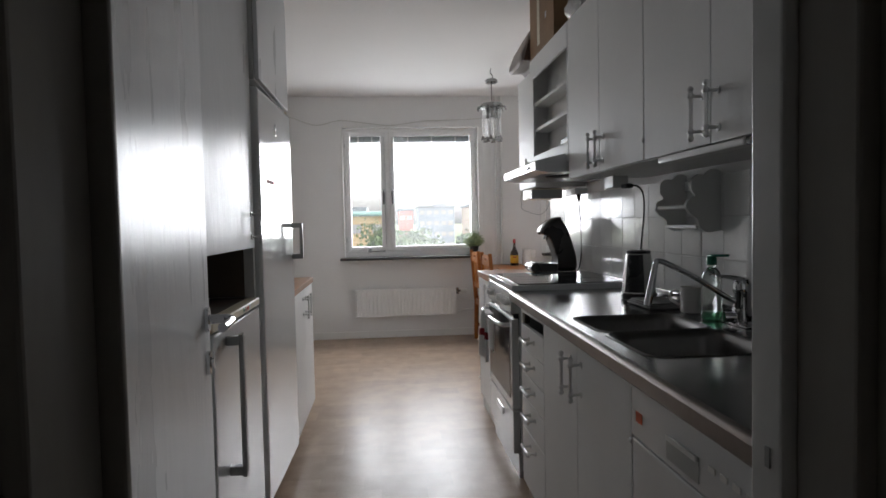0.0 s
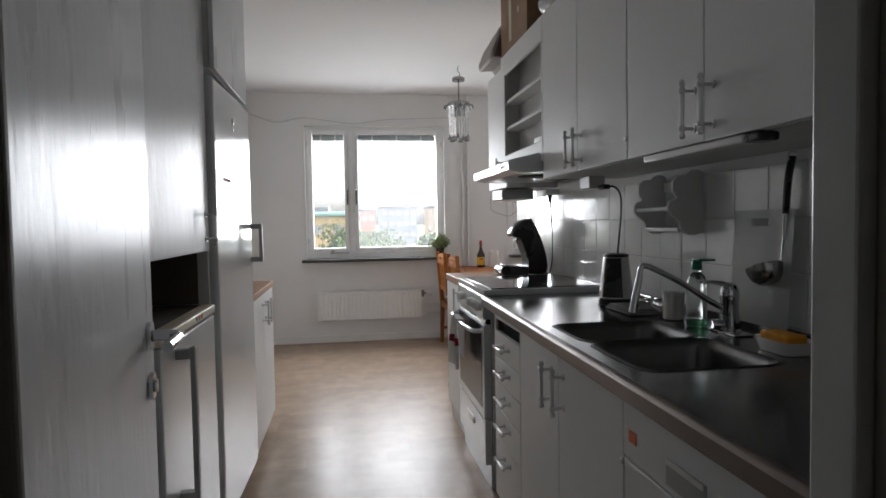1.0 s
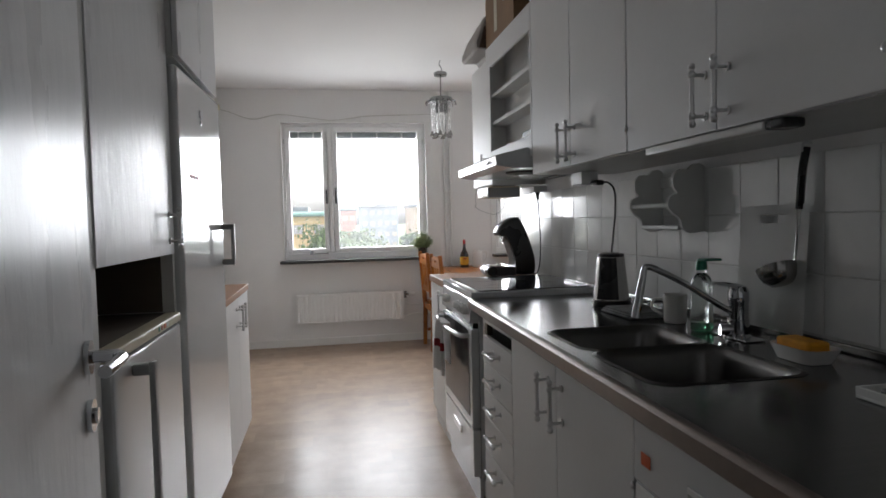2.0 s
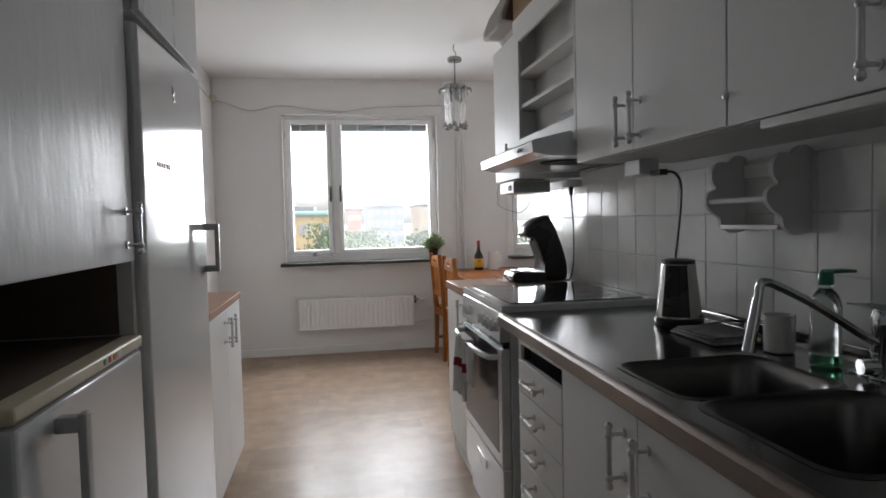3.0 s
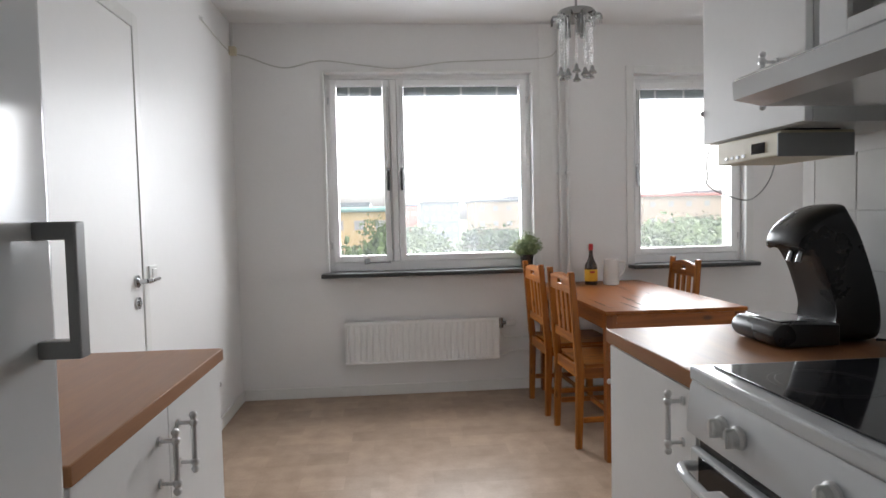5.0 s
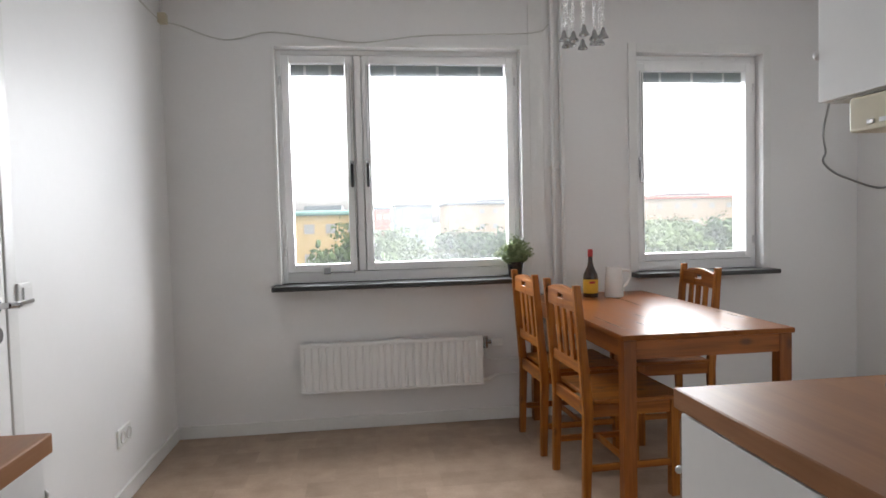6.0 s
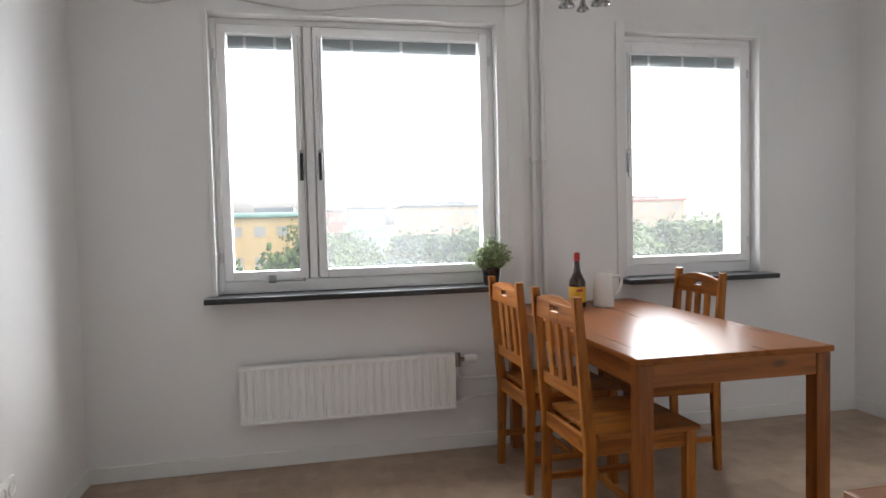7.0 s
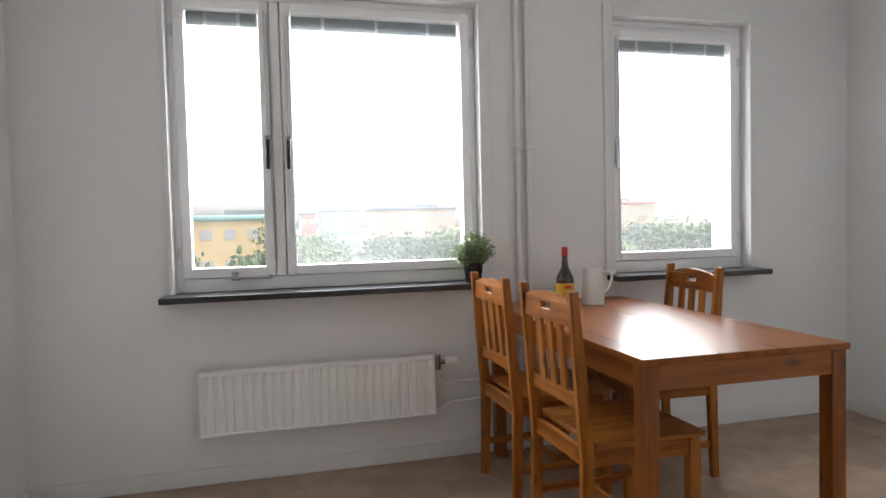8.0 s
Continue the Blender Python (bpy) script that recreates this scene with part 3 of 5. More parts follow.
tall = thing("tall_cabinet", "glossy white tall cabinet with an open niche over the freezer", "cabinet", (-0.74, 2.38, 0))
bm = solid()
box(bm, WEST + 0.002, LX - 0.004, 1.965, 2.05, 0, 2.36)
box(bm, WEST + 0.002, LX - 0.003, 2.745, 2.77, 0, 2.36)
box(bm, WEST + 0.002, LX - 0.02, 2.05, 2.745, 2.34, 2.36)
box(bm, WEST + 0.002, LX - 0.022, 2.05, 2.745, 1.15, 1.168)
part("body", bm, CABINET_EDGE, tall)
# Dark brown sheets on the back and the far side of the niche.
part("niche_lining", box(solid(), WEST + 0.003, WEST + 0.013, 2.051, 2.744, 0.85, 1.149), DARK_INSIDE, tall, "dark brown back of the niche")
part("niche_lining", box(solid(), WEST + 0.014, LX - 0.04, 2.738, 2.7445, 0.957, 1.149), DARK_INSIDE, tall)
d = hung_front(tall, LX, 2.045, 2.768, 1.147, 2.36, 1, mat=GLOSS_DOOR)
pull_handle(d, (LX, 2.705, 1.235), (0, 0, 1), (1, 0, 0), 0.12)
FZ = -0.453
freezer = thing("freezer", "white under-counter freezer with brown top and grey bar handle", "freezer", (-0.74, 2.4, 0))
part("body", box(solid(), WEST + 0.02, FZ - 0.055, 2.075, 2.735, 0.02, 0.93, 0.004), APPLIANCE, freezer)
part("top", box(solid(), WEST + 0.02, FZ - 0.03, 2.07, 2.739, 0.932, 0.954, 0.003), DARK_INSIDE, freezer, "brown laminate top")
trimf = part("front_strip", box(solid(), FZ - 0.05, FZ, 2.07, 2.739, 0.925, 0.955, 0.006), CREAM, freezer, "cream edge strip with indicator lamps")
for k, (mt, w) in enumerate(((GREEN, 0.014), (RED, 0.014), (ORANGE, 0.02), (LIGHT_PLASTIC, 0.02))):
    y = 2.46 + k * 0.03
    part("indicator", box(solid(), FZ, FZ + 0.0015, y, y + w, 0.934, 0.947, 0.0005, 1), mt, trimf)
fd = part("door", box(solid(), FZ - 0.052, FZ - 0.002, 2.075, 2.735, 0.09, 0.918, 0.008), APPLIANCE, freezer)
bm = solid()
box(bm, FZ + 0.038, FZ + 0.053, 2.205, 2.235, 0.45, 0.90, 0.004)
box(bm, FZ - 0.001, FZ + 0.042, 2.205, 2.235, 0.865, 0.895, 0.004)
box(bm, FZ - 0.001, FZ + 0.042, 2.205, 2.235, 0.455, 0.485, 0.004)
part("handle", bm, GREY_PLASTIC, fd, "grey angular bar handle")
part("plinth", box(solid(), WEST + 0.02, FZ - 0.08, 2.08, 2.73, 0, 0.085), GREY_PLASTIC, freezer)

FX = -0.425
fridge = thing("fridge", "tall white fridge with rounded door and grey square handle", "fridge", (-0.425, 3.485, 0))
fridge.rotation_euler = (0, 0, radians(-1.7))
part("body", box(solid(), WEST + 0.03, FX - 0.07, 2.782, 3.488, 0.03, 1.795, 0.006), FRIDGE, fridge)
part("gasket", box(solid(), FX - 0.069, FX - 0.056, 2.79, 3.478, 0.10, 1.785), GREY_PLASTIC, fridge)
fd = part("door", box(solid(), FX - 0.055, FX, 2.782, 3.488, 0.09, 1.79, 0.016, 4), FRIDGE, fridge)
bm = solid()
box(bm, FX + 0.040, FX + 0.055, 3.434, 3.460, 1.065, 1.245, 0.003)
box(bm, FX - 0.001, FX + 0.045, 3.434, 3.460, 1.221, 1.245, 0.003)
box(bm, FX - 0.001, FX + 0.045, 3.434, 3.460, 1.065, 1.089, 0.003)
part("handle", bm, GREY_PLASTIC, fd, "grey angular handle")
bm = solid()
ball(bm, (FX + 0.001, 3.11, 1.672), 0.018, (0.25, 0.7, 1.0))
ball(bm, (FX + 0.001, 3.113, 1.640), 0.013, (0.25, 0.8, 0.8))
part("emblem", bm, CHROME, fd, "small chrome emblem")
for y, w in ((2.915, 0.012), (2.936, 0.014), (2.958, 0.012), (2.980, 0.012), (3.012, 0.014), (3.034, 0.014)):
    part("letter_magnet", box(solid(), FX, FX + 0.003, y, y + w * 0.8, 1.412, 1.427, 0.001, 1), PINK, fd, "small pale pink letter magnet")
part("plinth", box(solid(), WEST + 0.03, FX - 0.07, 2.785, 3.488, 0, 0.085), GREY_PLASTIC, fridge)
over = thing("over_fridge_cabinet", "glossy white cabinet over the fridge", "cabinet", (-0.72, 3.12, 1.81))
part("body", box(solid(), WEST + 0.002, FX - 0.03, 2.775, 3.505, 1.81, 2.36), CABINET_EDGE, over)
hung_front(over, FX - 0.01, 2.776, 3.505, 1.812, 2.36, 1, mat=GLOSS_DOOR)

low = thing("low_cabinet", "white low cabinet with two doors beside the fridge", "cabinet", (-0.72, 3.88, 0))
LC = -0.437
part("body", box(solid(), WEST + 0.002, LC - 0.019, 3.512, 4.308, 0.10, 0.863), CABINET_EDGE, low)
part("plinth", box(solid(), WEST + 0.002, LC - 0.06, 3.515, 4.30, 0, 0.10), CABINET_EDGE, low)
for y0, y1, hy in ((3.512, 3.913, 3.852), (3.913, 4.308, 3.965)):
    d = hung_front(low, LC, y0, y1, 0.10, 0.862, 1)
    pull_handle(d, (LC, hy, 0.764), (0, 0, 1), (1, 0, 0), 0.12)
for z in (0.23, 0.80):
    part("hinge", ball(solid(), (LC - 0.004, 4.31, z), 0.008, (1, 0.6, 1)), SATIN, low)
whole("left_worktop", box(solid(), WEST + 0.002, LC + 0.007, 3.506, 4.325, 0.864, 0.897, 0.003), OAK_Y, "brown wood-effect laminate worktop on the low cabinet", "worktop")

# ---- sink wall ----
RX = 0.625
PLINTH = 0.11


def base_cabinet(name, label, y0, y1, top=0.865):
    cab = thing(name, label, "cabinet", (0.94, (y0 + y1) / 2, 0))
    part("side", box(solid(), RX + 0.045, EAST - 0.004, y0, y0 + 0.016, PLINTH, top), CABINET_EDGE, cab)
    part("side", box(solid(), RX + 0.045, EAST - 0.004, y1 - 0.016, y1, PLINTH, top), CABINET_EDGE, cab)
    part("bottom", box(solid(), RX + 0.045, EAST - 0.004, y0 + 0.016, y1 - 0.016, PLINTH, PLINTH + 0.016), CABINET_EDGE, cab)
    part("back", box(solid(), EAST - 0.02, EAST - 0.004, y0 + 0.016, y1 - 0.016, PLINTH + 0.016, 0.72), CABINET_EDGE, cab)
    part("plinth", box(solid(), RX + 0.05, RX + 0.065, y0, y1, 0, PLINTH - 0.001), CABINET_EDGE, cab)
    return cab


sink_cab = base_cabinet("sink_cabinet", "white two-door cabinet under the sink", 1.675, 2.515)
for y0, y1, hy in ((1.675, 2.107, 2.062), (2.107, 2.515, 2.162)):
    d = hung_front(sink_cab, RX, y0, y1, 0.09, 0.857, -1)
    pull_handle(d, (RX, hy, 0.748), (0, 0, 1), (-1, 0, 0), 0.125)
for z in (0.20, 0.70):
    part("hinge", ball(solid(), (RX - 0.002, 1.677, z), 0.008, (0.6, 1, 1)), SATIN, sink_cab)

drawers = thing("drawer_unit", "white unit of five drawers with an empty board slot on top", "drawers", (0.94, 2.71, 0))
DY0, DY1 = 2.518, 2.91
bm = solid()
box(bm, RX + 0.004, EAST - 0.004, DY1 - 0.018, DY1, PLINTH, 0.862)
box(bm, RX + 0.02, EAST - 0.004, DY0, DY0 + 0.016, PLINTH, 0.862)
box(bm, RX + 0.02, EAST - 0.004, DY0 + 0.016, DY1 - 0.018, PLINTH, PLINTH + 0.016)
box(bm, RX + 0.004, RX + 0.018, DY0, DY1 - 0.018, 0.838, 0.862)
part("body", bm, CABINET_EDGE, drawers)
# A black sheet set back in the opening stands for its shade.
part("slot", box(solid(), RX + 0.10, RX + 0.11, DY0 + 0.02, DY1 - 0.02, 0.775, 0.838), BLACK, drawers, "black sheet for the shade inside the empty slot")
part("block", box(solid(), RX + 0.006, RX + 0.03, DY1 - 0.05, DY1 - 0.019, 0.791, 0.836, 0.002), DARK_INSIDE, drawers, "brown wooden block")
levels = (0.790, 0.688, 0.583, 0.474, 0.342, 0.10)
for z1, z0 in zip(levels, levels[1:]):
    d = hung_front(drawers, RX, DY0, DY1 - 0.008, z0, z1, -1, name="drawer")
    pull_handle(d, (RX, 2.705, z1 - 0.046), (0, 1, 0), (-1, 0, 0), 0.115)
part("plinth", box(solid(), RX + 0.05, RX + 0.065, DY0, 3.12, 0, PLINTH - 0.001), CABINET_EDGE, drawers)

dish = thing("dishwasher", "white built-in dishwasher with an orange label", "dishwasher", (0.94, 1.40, 0))
part("body", box(solid(), RX + 0.03, EAST - 0.01, 1.067, 1.668, 0.02, 0.855), APPLIANCE, dish)
dd = part("door", box(solid(), RX - 0.004, RX + 0.028, 1.069, 1.666, 0.11, 0.715, 0.006), APPLIANCE, dish)
cp = part("control_panel", box(solid(), RX - 0.006, RX + 0.028, 1.069, 1.666, 0.718, 0.855, 0.006), APPLIANCE, dish)
part("label", box(solid(), RX - 0.0075, RX - 0.0062, 1.598, 1.633, 0.761, 0.786, 0.0004, 1), ORANGE, cp, "orange sticker")
bm = solid()
box(bm, RX - 0.0075, RX - 0.0062, 1.34, 1.475, 0.733, 0.785, 0.0005, 1)
grip = part("grip", bm, GREY_PLASTIC, cp, "grey recessed grip")
part("edge", box(solid(), RX - 0.012, RX - 0.0076, 1.345, 1.47, 0.774, 0.786, 0.002), LIGHT_PLASTIC, grip)
for y in (1.16, 1.20, 1.24, 1.28):
    part("button", box(solid(), RX - 0.0095, RX - 0.0062, y, y + 0.024, 0.775, 0.787, 0.001, 1), LIGHT_PLASTIC, cp)
part("plinth", box(solid(), RX + 0.05, RX + 0.065, 0.9, 1.672, 0, 0.105), CABINET_EDGE, dish)
part("filler", box(solid(), RX, RX + 0.018, 0.902, 1.064, 0.11, 0.855, 0.002), CABINET, dish)

# steel worktop with two bowls sunk into it
TOP0, TOP1 = 0.902, 3.128
worktop = thing("sink_worktop", "worn stainless steel worktop with two sunken bowls", "worktop", (0.94, 2.0, 0.865))
bowls = ((1.662, 1.985), (2.012, 2.302))
BX0, BX1 = 0.676, 1.012
bm = solid()
ys = [TOP0, bowls[0][0], bowls[0][1], bowls[1][0], bowls[1][1], TOP1]
for k, (a, b) in enumerate(zip(ys, ys[1:])):
    if k in (1, 3):
        box(bm, 0.632, BX0, a, b, 0.866, 0.900)
        box(bm, BX1, EAST - 0.001, a, b, 0.866, 0.900)
    else:
        box(bm, 0.632, EAST - 0.001, a, b, 0.866, 0.900)
bmesh.ops.remove_doubles(bm, verts=bm.verts, dist=0.0001)
bmesh.ops.delete(bm, geom=[f for f in bm.faces if abs(f.normal.y) > 0.9 and TOP0 + 0.01 < f.calc_center_median().y < TOP1 - 0.01 and not (BX0 < f.calc_center_median().x < BX1)], context="FACES_ONLY")


def flare(bm):
    """The worktop stands out a little more towards the doorway."""
    for v in bm.verts:
        if v.co.x < 0.64:
            v.co.x += 0.012 + (v.co.y - TOP1) * 0.02
    return bm


part("top", flare(bm), STEEL, worktop)
edge = [(0.621, 0.866), (0.621, 0.860), (0.611, 0.858), (0.608, 0.862), (0.608, 0.892), (0.613, 0.899), (0.620, 0.902), (0.6318, 0.9005), (0.6318, 0.866)]
part("front_edge", flare(prism(solid(), edge, TOP0, TOP1)), EDGE_STEEL, worktop, "metal front edge with the floor's brown reflection in its colour")
part("upstand", box(solid(), EAST - 0.012, EAST - 0.0012, TOP0, TOP1, 0.9005, 0.922, 0.004), STEEL, worktop)


def rounded(x0, x1, y0, y1, r, seg=6):
    pts = []
    for cx, cy, a in ((x1 - r, y1 - r, 0), (x0 + r, y1 - r, 90), (x0 + r, y0 + r, 180), (x1 - r, y0 + r, 270)):
        for k in range(seg + 1):
            t = radians(a + 90 * k / seg)
            pts.append((cx + r * math.cos(t), cy + r * math.sin(t)))
    return pts


for y0, y1 in bowls:
    bm = solid()
    rings = []
    for inset, z, r in ((-0.014, 0.9008, 0.055), (-0.006, 0.9035, 0.055), (0.004, 0.897, 0.055), (0.012, 0.88, 0.055), (0.022, 0.76, 0.06), (0.045, 0.738, 0.06), (0.10, 0.732, 0.05)):
        rings.append([bm.verts.new((x, y, z)) for x, y in rounded(BX0 + inset, BX1 - inset, y0 + inset, y1 - inset, r)])
    for a, b in zip(rings, rings[1:]):
        for k in range(len(a)):
            bm.faces.new((a[k], a[(k + 1) % len(a)], b[(k + 1) % len(b)], b[k]))
    bm.faces.new(rings[-1])
    bmesh.ops.recalc_face_normals(bm, faces=bm.faces)
    for f in bm.faces:
        f.normal_flip()
    bowl = part("bowl", bm, SINK_STEEL, worktop, "deep steel bowl")
    part("drain", lathe(solid(), [(0.045, 0), (0.045, 0.003), (0.035, 0.003), (0.03, 0.001)], ((BX0 + BX1) / 2, (y0 + y1) / 2, 0.7325), 20), CHROME, bowl)

# cooker
RING_PRINT = material("ring_print", (0.07, 0.07, 0.07), 0.3, 0, 0.05)
SY0, SY1, SX = 3.135, 3.795, 0.638
stove = thing("cooker", "white freestanding cooker with black glass hob and oven", "cooker", (0.93, 3.46, 0))
part("body", box(solid(), SX + 0.03, EAST - 0.02, SY0, SY1, 0.03, 0.897, 0.004), APPLIANCE, stove)
hob = part("hob_frame", box(solid(), SX - 0.004, EAST - 0.012, SY0 - 0.004, SY1 + 0.004, 0.898, 0.927, 0.006), APPLIANCE, stove)
glass = part("hob", box(solid(), SX + 0.035, EAST - 0.06, SY0 + 0.02, SY1 - 0.02, 0.9275, 0.9315, 0.0015), BLACK_GLASS, hob, "glossy black ceramic hob")
for x, y, r in ((0.80, 3.30, 0.075), (0.80, 3.62, 0.095), (1.05, 3.30, 0.095), (1.05, 3.62, 0.075)):
    bm = solid()
    for rr in (r, r - 0.012):
        tube(bm, [(x + rr * math.cos(2 * math.pi * k / 40), y + rr * math.sin(2 * math.pi * k / 40), 0.9312) for k in range(41)], 0.0006, 4)
    part("ring", bm, RING_PRINT, glass, "faint grey heating ring")
panel = [(SX + 0.001, 0.897), (SX - 0.004, 0.887), (SX - 0.012, 0.805), (SX - 0.010, 0.793), (SX + 0.0295, 0.793), (SX + 0.0295, 0.897)]
cpan = part("control_panel", prism(solid(), panel, SY0, SY1), APPLIANCE, stove)
for y in (3.66, 3.605, 3.375, 3.305, 3.242, 3.18):
    bm = solid()
    lathe(bm, [(0.021, 0), (0.021, 0.006), (0.0165, 0.010), (0.0155, 0.022), (0.012, 0.025)], (SX - 0.009, y, 0.846), 20, Matrix.Rotation(radians(-94), 4, "Y"))
    box(bm, SX - 0.037, SX - 0.012, y - 0.004, y + 0.004, 0.828, 0.863, 0.002, 1)
    part("knob", bm, LIGHT_PLASTIC, cpan, "ridged white knob")
oven = part("oven_door", box(solid(), SX - 0.008, SX + 0.029, SY0 + 0.006, SY1 - 0.006, 0.33, 0.765, 0.006), APPLIANCE, stove)
# Black filler above the oven door gives the gap its shade by colour.
part("gap_shade", box(solid(), SX + 0.006, SX + 0.029, SY0 + 0.02, SY1 - 0.02, 0.766, 0.789), BLACK, stove)
part("oven_glass", box(solid(), SX - 0.0105, SX - 0.0082, SY0 + 0.045, SY1 - 0.045, 0.375, 0.758, 0.001, 1), OVEN_GLASS, oven, "dark oven window")
bm = solid()
tube(bm, smooth_path([(SX - 0.005, SY0 + 0.035, 0.735), (SX - 0.045, SY0 + 0.045, 0.735), (SX - 0.06, SY0 + 0.16, 0.735), (SX - 0.064, 3.465, 0.735), (SX - 0.06, SY1 - 0.16, 0.735), (SX - 0.045, SY1 - 0.045, 0.735), (SX - 0.005, SY1 - 0.035, 0.735)], 6), 0.0105, 12)
part("handle", bm, APPLIANCE, oven, "bowed white oven handle")
lowd = part("pan_drawer", box(solid(), SX - 0.006, SX + 0.029, SY0 + 0.006, SY1 - 0.006, 0.115, 0.322, 0.006), APPLIANCE, stove)
part("grip", box(solid(), SX - 0.012, SX - 0.0058, 3.38, 3.55, 0.235, 0.27, 0.004), SATIN, lowd, "shiny recessed grip")
part("plinth", box(solid(), SX + 0.02, SX + 0.035, SY0, SY1, 0, 0.11), APPLIANCE, stove)

# end cabinet with wooden top
endc = base_cabinet("end_cabinet", "white single-door end cabinet under the wooden top", 3.805, 4.298, 0.872)
d = hung_front(endc, RX + 0.026, 3.805, 4.304, 0.10, 0.868, -1)
pull_handle(d, (RX + 0.026, 3.86, 0.79), (0, 0, 1), (-1, 0, 0), 0.125)
part("side", box(solid(), RX + 0.045, EAST - 0.004, 4.2985, 4.304, 0, 0.872), CABINET, endc)
for z in (0.2, 0.76):
    part("hinge", ball(solid(), (RX + 0.024, 4.306, z), 0.008, (1, 0.6, 1)), SATIN, endc)
wood_top = thing("worktop", "brown wood-effect laminate worktop beside the cooker", "worktop", (0.95, 4.06, 0.873))
part("slab", box(solid(), RX + 0.0225, EAST - 0.002, 3.802, 4.3155, 0.873, 0.91, 0.002), OAK_Y, wood_top)
part("edge_strip", box(solid(), RX + 0.02, RX + 0.0224, 3.802, 4.318, 0.8732, 0.9095, 0.001, 1), OAK_Y, wood_top)
part("edge_strip", box(solid(), RX + 0.0226, EAST - 0.002, 4.3156, 4.318, 0.8732, 0.9095, 0.001, 1), OAK_Y, wood_top)

# ---- upper cabinets ----
UX, UB, UT = 0.885, 1.419, 2.13


def upper(name, label, y0, y1, bottom=UB):
    cab = thing(name, label, "cabinet", (1.06, (y0 + y1) / 2, bottom), "upper cabinets over the worktop")
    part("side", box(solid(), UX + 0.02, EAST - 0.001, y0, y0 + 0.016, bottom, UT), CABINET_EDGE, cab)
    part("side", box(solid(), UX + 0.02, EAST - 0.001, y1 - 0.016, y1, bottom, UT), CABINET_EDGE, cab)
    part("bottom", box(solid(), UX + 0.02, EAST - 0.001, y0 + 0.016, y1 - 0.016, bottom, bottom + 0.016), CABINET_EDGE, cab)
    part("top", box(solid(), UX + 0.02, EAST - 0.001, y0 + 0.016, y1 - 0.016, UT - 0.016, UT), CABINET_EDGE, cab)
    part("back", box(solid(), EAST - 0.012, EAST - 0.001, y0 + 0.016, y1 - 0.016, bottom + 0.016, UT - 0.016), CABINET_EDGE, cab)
    return cab


near_up = upper("upper_cabinet", "white narrow wall cabinet by the doorway", 0.903, 1.36)
hung_front(near_up, UX, 0.903, 1.36, UB, UT, -1)
for y0, ym, y1 in ((1.362, 1.785, 2.20), (2.202, 2.62, 3.03)):
    cab = upper("upper_cabinet", "white two-door wall cabinet with bar handles", y0, y1)
    for a, b, hy in ((y0, ym, ym - 0.04), (ym, y1, ym + 0.04)):
        d = hung_front(cab, UX, a, b, UB, UT, -1)
        pull_handle(d, (UX, hy, 1.503), (0, 0, 1), (-1, 0, 0), 0.128)
    for z in (1.485, 2.03):
        part("hinge", ball(solid(), (UX - 0.002, y0 + 0.001, z), 0.009, (0.6, 1, 1)), SATIN, cab)
# open shelf unit over the hood
shelf = thing("shelf_cabinet", "white open-fronted wall cabinet with nearly empty shelves over the hood", "cabinet", (1.06, 3.37, 1.53), "upper cabinets over the worktop")
HY0, HY1 = 3.034, 3.765
for y in (HY0, HY1 - 0.016):
    part("side_panel", box(solid(), UX + 0.012, EAST - 0.001, y, y + 0.016, 1.53, UT), INSIDE, shelf)
for z in (1.53, UT - 0.016):
    part("end_panel", box(solid(), UX + 0.012, EAST - 0.001, HY0 + 0.016, HY1 - 0.016, z, z + 0.016), INSIDE, shelf)
part("back_panel", box(solid(), UX + 0.10, UX + 0.11, HY0 + 0.016, HY1 - 0.016, 1.546, UT - 0.016), INSIDE, shelf)
for z in (1.728, 1.872):
    part("shelf", box(solid(), UX + 0.016, UX + 0.099, HY0 + 0.017, HY1 - 0.017, z, z + 0.016), INSIDE, shelf)
bm = solid()
box(bm, UX, UX + 0.012, HY0, HY0 + 0.018, 1.50, UT, 0.002)
box(bm, UX, UX + 0.012, HY1 - 0.075, HY1, 1.50, UT, 0.002)
box(bm, UX, UX + 0.012, HY0 + 0.018, HY1 - 0.075, 1.50, 1.59, 0.002)
box(bm, UX, UX + 0.012, HY0 + 0.018, HY1 - 0.075, UT - 0.108, UT, 0.002)
part("face_frame", bm, CABINET, shelf)
FU = 0.94
far_up = thing("upper_cabinet", "white single-door wall cabinet set back at the open end", "cabinet", (1.1, 4.04, 1.42), "upper cabinets over the worktop")
part("body", box(solid(), FU + 0.02, EAST - 0.001, 3.885, 4.322, 1.43, UT, 0.001, 1), CABINET_EDGE, far_up)
d = hung_front(far_up, FU, 3.882, 4.325, 1.43, UT, -1)
pull_handle(d, (FU, 3.985, 1.54), (0, 0, 1), (-1, 0, 0), 0.12)
for z in (1.52, 2.02):
    part("hinge", ball(solid(), (FU + 0.002, 4.327, z), 0.009, (1, 0.7, 1)), SATIN, far_up)

# hood
hood = thing("cooker_hood", "white slim cooker hood with a round grease filter", "cooker hood", (1.0, 3.42, 1.44))
body = [(0.738, 1.464), (0.735, 1.500), (0.745, 1.508), (0.875, 1.538), (0.883, 1.531), (EAST - 0.002, 1.525), (EAST - 0.002, 1.452), (0.80, 1.452)]
part("body", prism(solid(), body, 3.06, 3.815), APPLIANCE, hood)
part("filter", lathe(solid(), [(0.02, 0.0005), (0.085, 0.0005), (0.102, 0.0), (0.105, 0.0045), (0.02, 0.005)], (0.955, 3.30, 1.4468), 36), RUBBER, hood, "round black filter grille")
